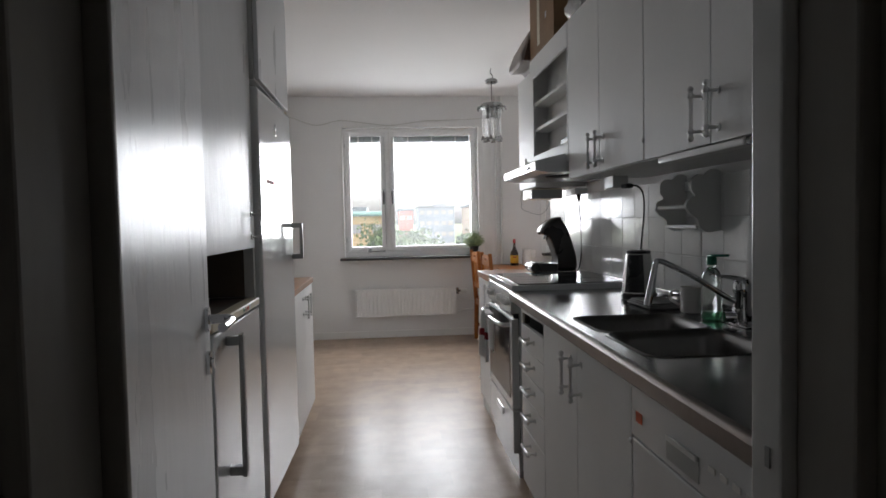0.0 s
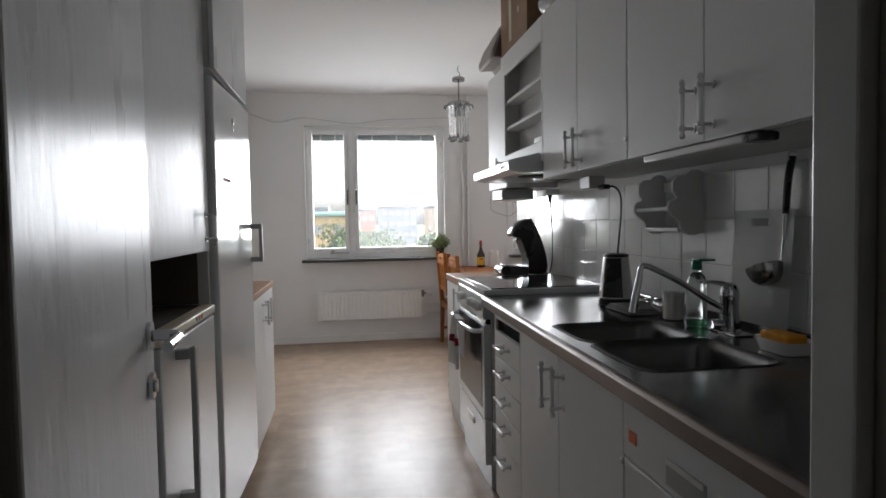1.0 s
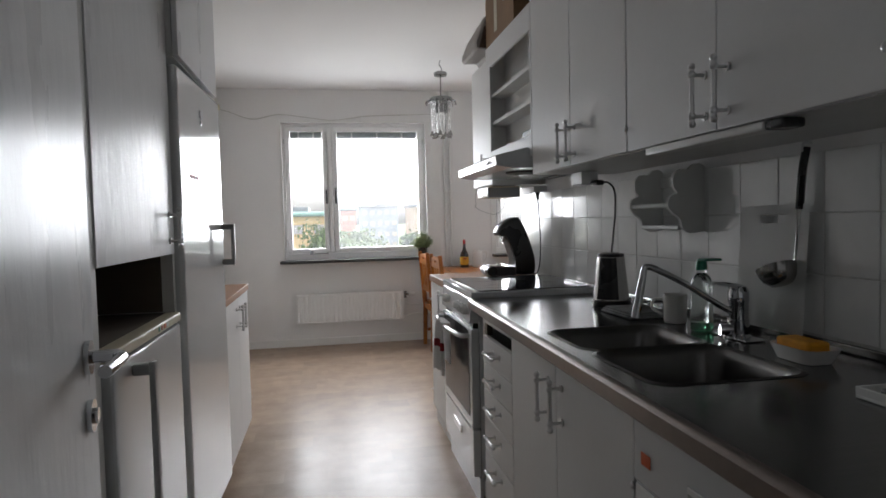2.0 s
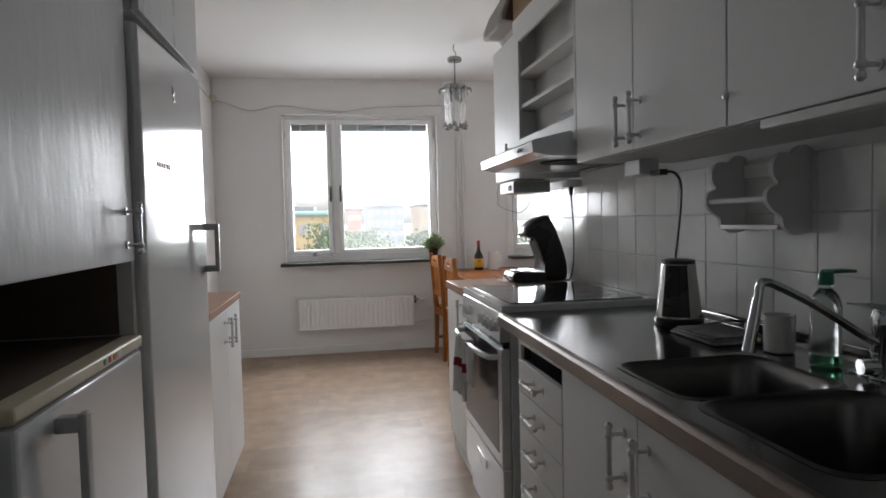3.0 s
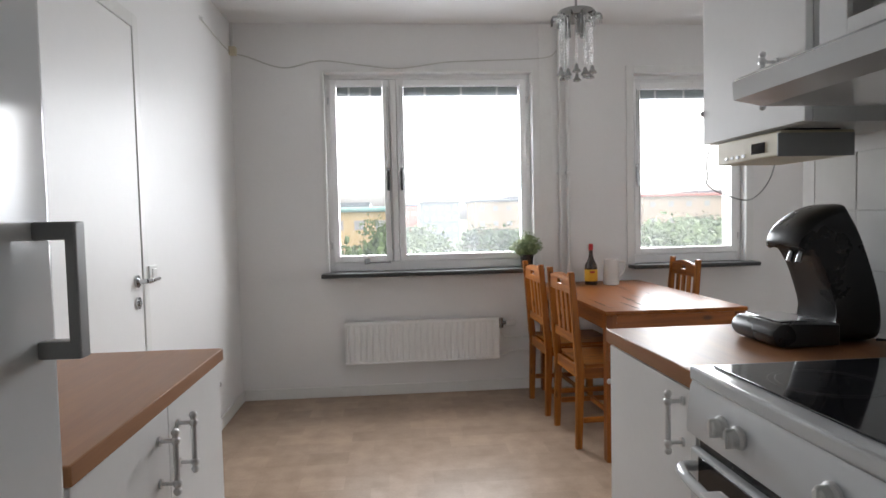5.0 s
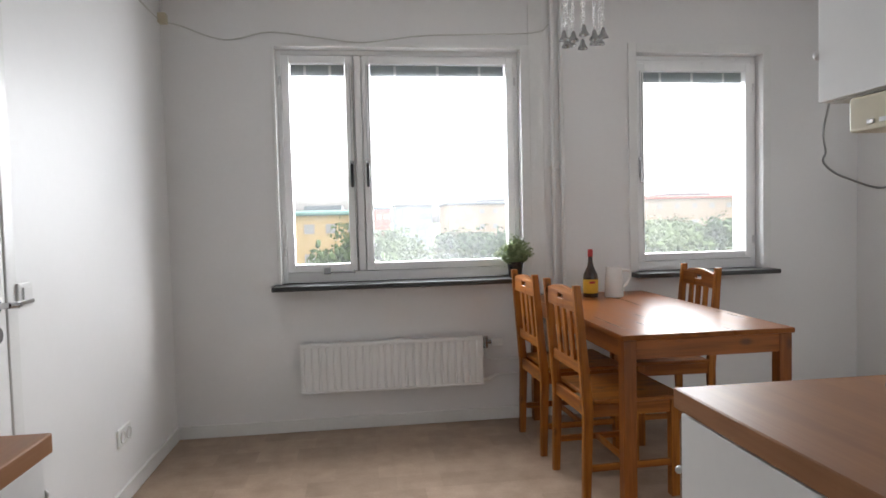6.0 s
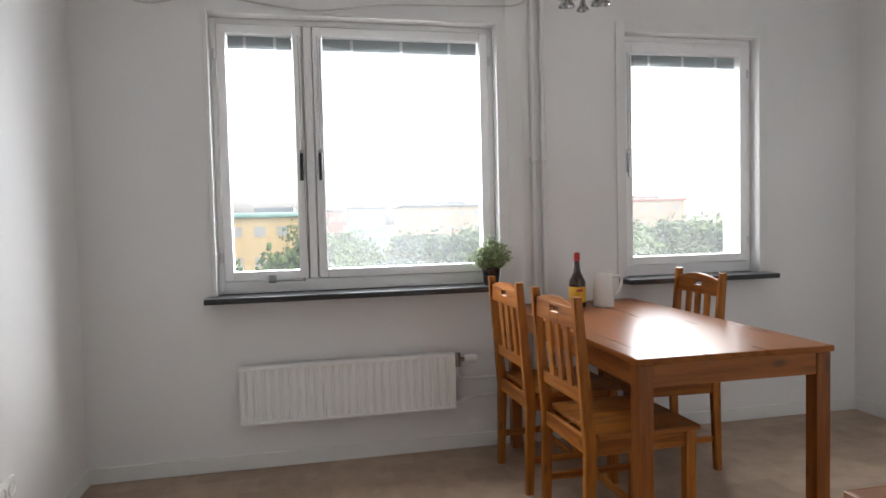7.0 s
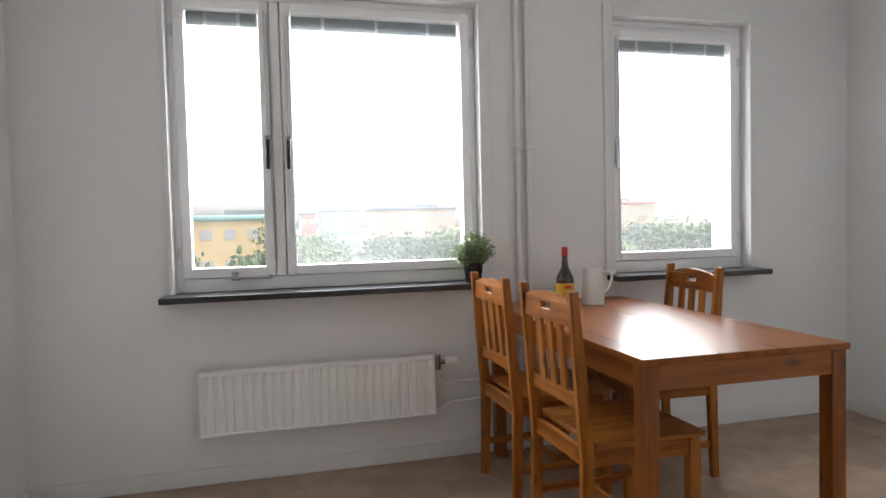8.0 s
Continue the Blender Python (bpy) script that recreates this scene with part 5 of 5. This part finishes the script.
def crumple(bm, amount, seed, scale=9.0):
    for v in bm.verts:
        n3 = noise.noise_vector(v.co * scale + Vector((seed, 0, 0)))
        v.co += n3 * amount


bag = thing("paper_bag", "crumpled pale grey paper bag with dark lining over the cabinet edge", "paper bag", (1.02, 4.04, UT))
line = [(1.085, 2.44, 0), (1.012, 2.435, 0), (0.935, 2.362, 0), (0.887, 2.275, 0), (0.858, 2.172, 0), (0.90, 2.158, 0), (0.944, 2.162, 0), (0.972, 2.136, 0), (1.10, 2.134, 0), (1.15, 2.25, 0), (1.125, 2.38, 0)]
hull = [(p.x, p.y) for p in smooth_path(line, 3)]
bm = loft([(3.862, 0.93), (3.875, 1.0), (3.93, 0.98), (4.0, 1.0), (4.07, 0.97), (4.14, 1.0), (4.20, 0.98), (4.225, 0.90)], hull)
crumple(bm, 0.012, 3, 14)
for v in bm.verts:
    v.co.z = max(v.co.z, UT + 0.002) if v.co.x > FU - 0.01 else v.co.z
part("paper", bm, BAG_PAPER, bag)
bm = prism(solid(), [(0.872, 2.166), (0.948, 2.163), (0.955, 2.20), (0.93, 2.255), (0.958, 2.30), (0.945, 2.315), (0.915, 2.27), (0.905, 2.285)], 3.838, 3.864)
part("lining", bm, PAPER_BAG, bag, "dark torn opening")
cord("radio_cable", [(0.957, 4.316, 1.429), (0.945, 4.316, 1.375), (0.950, 4.316, 1.340), (0.945, 4.316, 1.322), (0.963, 4.316, 1.304), (0.992, 4.315, 1.290), (1.06, 4.312, 1.270), (1.10, 4.31, 1.287), (1.127, 4.30, 1.33), (1.12, 4.258, 1.385)], 0.002, GREY_PLASTIC, "thin grey cable looping from the cabinet to the radio")
bm = solid()
bmesh.ops.create_icosphere(bm, subdivisions=3, radius=0.12, matrix=Matrix.LocRotScale((1.03, 3.14, UT + 0.075), None, (0.9, 1.1, 0.62)))
crumple(bm, 0.035, 11, 16)
low_z = min(v.co.z for v in bm.verts)
bmesh.ops.translate(bm, verts=bm.verts, vec=(0, 0, UT + 0.001 - low_z))
whole("plastic_bag", bm, FOIL, "crumpled clear plastic bag on the wall cabinets", "plastic bag")
whole("dark_tin", box(solid(), UX + 0.025, UX + 0.09, 3.10, 3.24, 1.5465, 1.625, 0.004), BLACK, "flat black tin standing in the open cabinet", "tin")

# tea towel on the oven handle
towel = thing("tea_towel", "white tea towel with red bands over the oven handle", "towel", (0.56, 3.70, 0.5))


def towel_strip(z0, z1, mat, label=""):
    bm = solid()
    cols, rows = 16, 6
    grid = []
    for r in range(rows + 1):
        z = z1 + (z0 - z1) * r / rows
        line = []
        for c in range(cols + 1):
            u = c / cols
            pinch = 0.75 + 0.35 * (0.75 - z) / 0.25
            y = 3.52 + (u - 0.5) * 0.225 * pinch + 0.05 * (0.75 - z)
            x = SX - 0.078 - 0.012 * math.sin(u * 15 + 2 * z) * min(1, (0.78 - z) * 6) - 0.006 * math.sin(u * 31)
            line.append(bm.verts.new((x, y, z - 0.01 * math.sin(u * 9))))
        grid.append(line)
    for a, b in zip(grid, grid[1:]):
        for c in range(cols):
            bm.faces.new((a[c], a[c + 1], b[c + 1], b[c]))
    bmesh.ops.solidify(bm, geom=bm.faces[:], thickness=0.003)
    part("cloth", bm, mat, towel, label)


towel_strip(0.660, 0.752, CLOTH)
towel_strip(0.622, 0.660, CLOTH_RED, "woven red band")
towel_strip(0.505, 0.622, CLOTH)
bm = solid()
box(bm, SX - 0.045, SX - 0.041, 3.43, 3.61, 0.55, 0.752, 0.001, 1)
box(bm, SX - 0.08, SX - 0.0452, 3.43, 3.61, 0.748, 0.752, 0.001, 1)
part("cloth_back", bm, CLOTH, towel)

# ---- things on the table and the sill ----
bottle = thing("sauce_bottle", "brown glass sauce bottle with yellow label and red cap", "bottle", (1.395, 6.72, TZ))
part("glass", lathe(solid(), [(0.040, 0), (0.043, 0.004), (0.043, 0.115), (0.040, 0.135), (0.028, 0.158), (0.018, 0.18), (0.0135, 0.21), (0.013, 0.24)], (1.395, 6.72, TZ + 0.0008), 28), BROWN_GLASS, bottle)
lab = part("label", lathe(solid(), [(0.0432, 0.025), (0.0437, 0.027), (0.0437, 0.103), (0.0432, 0.105)], (1.395, 6.72, TZ + 0.0008), 28), YELLOW, bottle, "yellow paper label")
bm = solid()
box(bm, 1.372, 1.405, 6.6745, 6.677, TZ + 0.082, TZ + 0.095, 0.0005, 1)
part("mark", bm, RED, lab)
part("cap", lathe(solid(), [(0.0145, 0.235), (0.0155, 0.237), (0.0145, 0.275), (0.012, 0.278)], (1.395, 6.72, TZ + 0.0008), 20), RED, bottle, "red cap")

jug = thing("jug", "white slender porcelain jug with a handle", "jug", (1.525, 6.69, TZ))
part("body", lathe(solid(), [(0.052, 0), (0.054, 0.003), (0.050, 0.09), (0.044, 0.168), (0.0435, 0.172), (0.041, 0.172), (0.046, 0.09), (0.049, 0.006), (0.01, 0.005)], (1.525, 6.69, TZ + 0.0008), 32), CERAMIC, jug)
part("spout", prism(solid(), [(1.478, TZ + 0.174), (1.486, TZ + 0.148), (1.489, TZ + 0.172)], 6.678, 6.702), CERAMIC, jug)
part("handle", tube(solid(), smooth_path([(1.567, 6.69, TZ + 0.150), (1.606, 6.688, TZ + 0.153), (1.624, 6.686, TZ + 0.135), (1.612, 6.686, TZ + 0.08), (1.573, 6.69, TZ + 0.045)], 6), 0.0075, 8), CERAMIC, jug)

plant = thing("pot_plant", "small bushy green plant in a black pot on the sill", "plant", (1.0, 6.915, 0.875))
PX, PY, PZ = 0.995, 6.915, 0.8745
part("pot", lathe(solid(), [(0.036, 0), (0.038, 0.003), (0.048, 0.085), (0.049, 0.095), (0.046, 0.095), (0.044, 0.085), (0.02, 0.084)], (PX, PY, PZ), 24), BLACK, plant)
part("soil", lathe(solid(), [(0.044, 0.078), (0.043, 0.083), (0.02, 0.086)], (PX, PY, PZ), 16), SOIL, plant)
bm = solid()
bs = solid()
rng = random.Random(5)
for k in range(160):
    a, e = rng.uniform(0, 2 * math.pi), rng.uniform(0.15, 1.0)
    d = Vector((math.cos(a) * math.cos(e * 1.5), math.sin(a) * math.cos(e * 1.5) * 0.85, math.sin(e * 1.5)))
    tip = Vector((PX, PY, PZ + 0.09)) + Vector((d.x * 0.12, d.y * 0.10, d.z * 0.145)) * rng.uniform(0.65, 1.1)
    root = Vector((PX + d.x * 0.02, PY + d.y * 0.02, PZ + 0.08))
    rod(bs, root, tip, 0.0012, 0.0007, 4, False)
    for j in range(14):
        p = root.lerp(tip, rng.uniform(0.3, 1.05)) + Vector((rng.gauss(0, 0.010), rng.gauss(0, 0.010), rng.gauss(0, 0.010)))
        s = rng.uniform(0.006, 0.013)
        u = Vector((rng.gauss(0, 1), rng.gauss(0, 1), rng.gauss(0, 1))).normalized()
        w = u.orthogonal().normalized()
        bm.faces.new([bm.verts.new(p + q) for q in (-u * s, w * s * 0.5, u * s, -w * s * 0.5)])
tagged(part("leaves", bm, LEAF, plant, "dense tiny green leaves"), kind="stuff")
tagged(part("stems", bs, LEAF, plant), kind="stuff")

# ---- ceiling lamp ----
LXC, LYC = 1.008, 5.74
lamp_h = thing("pendant_lamp", "small chrome ceiling lamp with hanging crystal strings", "lamp", (LXC, LYC, 1.95))
bm = lathe(solid(), [(0.052, 2.455), (0.055, 2.458), (0.055, 2.480), (0.045, 2.488), (0.01, 2.490)], (LXC, LYC, 0), 28)
part("canopy", bm, AGED_CHROME, lamp_h)
part("hook", tube(solid(), smooth_path([(LXC, LYC, 2.488), (LXC + 0.012, LYC, 2.515), (LXC - 0.008, LYC, 2.55), (LXC, LYC, CEIL)], 6), 0.004, 6), AGED_CHROME, lamp_h)
part("stem", rod(solid(), (LXC, LYC, 2.278), (LXC, LYC, 2.456), 0.006), AGED_CHROME, lamp_h)
part("crown", lathe(solid(), [(0.085, 2.233), (0.096, 2.236), (0.096, 2.266), (0.09, 2.274), (0.02, 2.278)], (LXC, LYC, 0), 36), AGED_CHROME, lamp_h)
for k in range(12):
    a = 2 * math.pi * k / 12
    c, s = math.cos(a), math.sin(a)
    pts = [(LXC + c * r, LYC + s * r, z) for r, z in ((0.094, 2.240), (0.112, 2.246), (0.125, 2.236), (0.128, 2.216))]
    part("petal", tube(solid(), smooth_path(pts, 4), 0.006, 6), AGED_CHROME, lamp_h)
for k in range(3):
    a = 2 * math.pi * k / 3 + 0.4
    part("bulb_holder", rod(solid(), (LXC + 0.045 * math.cos(a), LYC + 0.045 * math.sin(a), 2.233), (LXC + 0.045 * math.cos(a), LYC + 0.045 * math.sin(a), 2.148), 0.013, 0.016), AGED_CHROME, lamp_h)
BEADS = {big: finish("bead", ball(solid(), (0, 0, 0), 0.0075 if big else 0.0055, (1, 1, 1.15), 7), CRYSTAL) for big in (False, True)}
for k in range(10):
    a = 2 * math.pi * k / 10
    r = 0.082 if k % 2 else 0.07
    x, y = LXC + r * math.cos(a), LYC + r * math.sin(a)
    st = part("crystal_string", rod(solid(), (x, y, 2.223), (x, y, 1.97), 0.0009, seg=5), SATIN, lamp_h, "thin wire with clear crystal beads")
    for j in range(15):
        big = j % 3 == 0
        bead = new("bead", BEADS[big])
        bead.parent = st
        bead.location = Vector((x, y, 2.223 - 0.0165 * j)) - BASES[st.name]
    part("bell", lathe(solid(), [(0.004, 0.042), (0.008, 0.036), (0.012, 0.018), (0.021, 0.005), (0.022, 0), (0.018, 0), (0.003, 0.025)], (x, y, 1.938 + 0.014 * (k % 2)), 12), AGED_CHROME, st, "small metal bell")

# ---- cables and fittings on the walls ----
cord("wall_cable", [(WEST + 0.006, 6.28, 2.40), (WEST + 0.006, 6.6, 2.385), (WEST + 0.008, 6.93, 2.385), (-0.90, FAR - 0.006, 2.360), (-0.66, FAR - 0.006, 2.285), (-0.41, FAR - 0.006, 2.332), (-0.10, FAR - 0.008, 2.298), (0.13, FAR - 0.018, 2.276), (0.45, FAR - 0.018, 2.318), (0.75, FAR - 0.018, 2.330), (1.15, FAR - 0.012, 2.350), (1.24, FAR - 0.01, 2.40)], 0.004, WHITE_CABLE, "white cable strung loosely over the window")
clipbox = thing("junction_box", "small yellowed junction box in the wall corner", "junction box", (-0.96, 6.93, 2.27))
part("box", box(solid(), WEST + 0.001, WEST + 0.045, FAR - 0.05, FAR - 0.001, 2.365, 2.42, 0.004), CREAM, clipbox)
part("conduit", rod(solid(), (WEST + 0.02, FAR - 0.02, 2.421), (WEST + 0.02, FAR - 0.02, CEIL), 0.005, seg=8), TRIM, clipbox)
whole("cable_hook", lathe(solid(), [(0.014, 0), (0.014, 0.004), (0.006, 0.006), (0.006, 0.018)], (WEST, 6.28, 2.405), 12, Matrix.Rotation(radians(90), 4, "Y")), LIGHT_PLASTIC, "white cable hook on the wall", "hook")
switch = thing("light_switch", "white square rocker light switch by the door", "switch", (WEST, 5.43, 1.01))
part("plate", box(solid(), WEST + 0.0005, WEST + 0.010, 5.36, 5.445, 0.983, 1.062, 0.004), LIGHT_PLASTIC, switch)
part("rocker", box(solid(), WEST + 0.0102, WEST + 0.016, 5.38, 5.425, 0.998, 1.047, 0.003), LIGHT_PLASTIC, switch)
outlet = thing("wall_outlet", "white double power outlet low on the wall", "outlet", (WEST, 6.37, 0.23))
pl = part("plate", box(solid(), WEST + 0.0005, WEST + 0.012, 6.085, 6.225, 0.262, 0.345, 0.004), LIGHT_PLASTIC, outlet)
for y in (6.12, 6.19):
    bm = solid()
    lathe(bm, [(0.026, 0), (0.027, 0.006), (0.022, 0.006), (0.021, 0.001)], (WEST + 0.012, y, 0.303), 20, Matrix.Rotation(radians(90), 4, "Y"))
    part("insert", bm, CERAMIC, pl)

# ---- outside ----
GROUND_Z = -14.0
GRASS = material("lawn", (0.09, 0.12, 0.045), 0.9, 0, 0.2, 0.05, 0.0, 0.6, 0.0, (1, 1, 1), (0.05, 0.07, 0.03))
PLASTER_YELLOW = material("yellow_plaster", (0.56, 0.40, 0.20), 0.85, 0, 0.06, 0.2, 0.0, 2.0)
PLASTER_BEIGE = material("beige_plaster", (0.46, 0.35, 0.26), 0.85, 0, 0.06, 0.2, 0.0, 2.0)
PLASTER_GREY = material("grey_plaster", (0.24, 0.27, 0.32), 0.85, 0, 0.06, 0.2, 0.0, 2.0)
PLASTER_RED = material("red_plaster", (0.50, 0.16, 0.12), 0.85, 0, 0.06, 0.2, 0.0, 2.0)
ROOF_TEAL = material("green_copper_roof", (0.22, 0.38, 0.36), 0.6)
ROOF_GREY = material("grey_roof", (0.16, 0.17, 0.19), 0.7)
FAR_GLASS = material("far_window", (0.34, 0.33, 0.31), 0.4)
FOLIAGE = material("tree_foliage", (0.10, 0.15, 0.045), 0.8, 0, 0.2, 0.6, 0.0, 3.0, 0.0, (1, 1, 1), (0.04, 0.07, 0.02), 0.2)
FOLIAGE_DARK = material("dark_foliage", (0.06, 0.10, 0.035), 0.8, 0, 0.2, 0.6, 0.0, 3.0, 0.0, (1, 1, 1), (0.025, 0.045, 0.015), 0.2)
BARK = material("bark", (0.09, 0.07, 0.05), 0.9, 0, 0.2, 4.0, 0.0)
bm = solid()
bmesh.ops.create_grid(bm, x_segments=2, y_segments=2, size=2500)
bmesh.ops.translate(bm, verts=bm.verts, vec=(0, 2400, GROUND_Z))
whole("ground", bm, GRASS, "distant green ground far below the windows", "ground", kind="structure")


def block(name, label, x0, x1, y0, y1, top, wall_mat, roof_mat, floors, bays, attic=False):
    house = thing(name, label, "building", ((x0 + x1) / 2, (y0 + y1) / 2, GROUND_Z), "buildings outside")
    part("wall", box(solid(), x0, x1, y0, y1, GROUND_Z, top), wall_mat, house)
    roof = part("roof", box(solid(), x0 - 0.4, x1 + 0.4, y0 - 0.4, y1 + 0.4, top + 0.01, top + 0.55, 0.1, 1), roof_mat, house)
    if attic:
        part("plant_room", box(solid(), x0 + (x1 - x0) * 0.45, x0 + (x1 - x0) * 0.8, y0 + 1, y1 - 1, top + 0.56, top + 1.1), ROOF_GREY, roof)
    storey = (top - GROUND_Z) / floors
    for r in range(max(0, floors - 4), floors):
        for c in range(bays):
            w = (x1 - x0) / bays
            cx, z = x0 + w * (c + 0.5), GROUND_Z + storey * (r + 0.35)
            win = part("window", box(solid(), cx - 0.6, cx + 0.6, y0 - 0.06, y0 - 0.01, z + 0.1, z + 1.2), PLASTER_BEIGE, house)
            part("pane", box(solid(), cx - 0.53, cx + 0.53, y0 - 0.08, y0 - 0.062, z + 0.17, z + 1.13), FAR_GLASS, win)
    return house


block("apartment_building", "yellow plastered block with a green roof among trees", -11.5, 0.2, 72, 84, 2.1, PLASTER_YELLOW, ROOF_TEAL, 5, 5, True)
block("apartment_building", "long beige plastered block behind the trees", 17.5, 34, 128, 142, 4.3, PLASTER_BEIGE, ROOF_GREY, 6, 6, True)
block("apartment_building", "grey block far behind the trees", 10, 21, 190, 204, 5.8, PLASTER_GREY, ROOF_GREY, 6, 5, True)
block("apartment_building", "small red block far behind the trees", 3.2, 6.6, 150, 160, 4.2, PLASTER_RED, ROOF_GREY, 5, 2)
block("apartment_building", "beige block with reddish roof beyond the lawn", 46, 70, 112, 126, 4.2, PLASTER_BEIGE, PLASTER_RED, 6, 7, True)


def tree(seed, mat):
    """Trunk with limbs and a crown of many leaf clumps, ten metres tall."""
    r = random.Random(seed)
    t = thing("tree", "leafy green summer tree outside", "tree", group="trees outside")
    bm = solid()
    rod(bm, (0, 0, 0), (0.1, 0.05, 4.5), 0.28, 0.17, 8)
    tips = []
    for k in range(9):
        a, z = r.uniform(0, 6.28), r.uniform(3.0, 4.6)
        tip = Vector((math.cos(a) * r.uniform(1.2, 2.6), math.sin(a) * r.uniform(1.2, 2.6), z + r.uniform(1.5, 4.0)))
        rod(bm, (0.05, 0.03, z), tip, 0.11, 0.04, 5, False)
        tips.append(tip)
    rod(bm, (0.1, 0.05, 4.4), (0.2, 0.1, 8.0), 0.17, 0.05, 6, False)
    part("trunk", bm, BARK, t)
    bm = solid()
    for k in range(520):
        c = r.choice(tips) if k % 3 else Vector((0.2, 0.1, r.uniform(4.6, 8.4)))
        c = c + Vector((r.gauss(0, 0.75), r.gauss(0, 0.75), r.gauss(0.1, 0.6)))
        c.z = max(2.6, min(9.2, c.z))
        size = r.uniform(0.14, 0.36)
        made = bmesh.ops.create_icosphere(bm, subdivisions=1, radius=size, matrix=Matrix.Translation(c))
        for v in made["verts"]:
            v.co += Vector((r.gauss(0, 1), r.gauss(0, 1), r.gauss(0, 0.8))) * size * 0.16
    for k in range(5200):
        c = r.choice(tips) if k % 4 else Vector((0.2, 0.1, r.uniform(5, 9)))
        p = c + Vector((max(-1.4, min(1.4, r.gauss(0, 0.8))), max(-1.4, min(1.4, r.gauss(0, 0.8))), max(-1.1, min(1.1, r.gauss(0.1, 0.6)))))
        u = Vector((r.gauss(0, 1), r.gauss(0, 1), r.gauss(0, 1))).normalized()
        w = u.orthogonal().normalized()
        s = r.uniform(0.06, 0.16)
        bm.faces.new([bm.verts.new(p + q) for q in (-u * s, w * s, u * s, -w * s)])
    part("crown", bm, mat, t)
    return t


kinds = [tree(3, FOLIAGE), tree(8, FOLIAGE_DARK), tree(21, FOLIAGE)]
rng = random.Random(12)
spots = [(-1.2, 58, 1.58), (-9.4, 66, 1.45), (-2.2, 57, 1.15), (0.3, 62, 1.35)]
for k in range(70):
    y = rng.uniform(66, 120)
    spots.append((rng.uniform(0.02, 0.80) * y - 1.0, y, rng.uniform(1.15, 1.55)))
for k in range(8):
    y = rng.uniform(45, 70)
    spots.append((rng.uniform(0.42, 0.68) * y, y, rng.uniform(1.3, 1.6)))
for k, (x, y, s) in enumerate(spots):
    source = kinds[k % 3]
    copied = copy_thing(source, pose(x, y, GROUND_Z, 0, 0, rng.uniform(0, 360)))
    width = 0.62 if k < 3 else 0.95
    copied.scale = (s * width, s * width, s)
for k, ob in enumerate(kinds):
    ob.matrix_basis = pose(-16 + 7 * k, 95 + 4 * k, GROUND_Z, 0, 0, 40 * k)
    ob.scale = (1.2, 1.2, 1.2)

# ---- wall tiles, one by one ----
whole("grout_bed", box(solid(), EAST + 0.0014, EAST + 0.0059, 0.9, 4.335, 0.88, 1.384), GROUT, "grey grout between the tiles", "wall", kind="structure")
PITCH, JOINT = 0.1595, 0.003
meshes = {}
columns = 23
for row in range(3):
    z0 = 0.9265 + row * 0.1545
    for col in range(columns):
        start = 0.773 + col * PITCH
        y0 = max(start, 0.902)
        y1 = min(start + PITCH - JOINT, 4.335)
        if y1 - y0 < 0.02:
            continue
        key = round(y1 - y0, 3)
        if key not in meshes:
            bm = box(solid(), 0, 0.0075, 0, y1 - y0, 0, 0.1515, 0.0016, 1)
            meshes[key] = finish("tile", bm, TILE, False)
        ob = new("tile", meshes[key])
        ob.parent = wall_east
        rng_t = random.Random(col * 7 + row)
        ob.matrix_basis = pose(EAST + rng_t.uniform(-0.0004, 0.0004), y0, z0, 0, rng_t.uniform(-0.25, 0.25), rng_t.uniform(-0.25, 0.25))
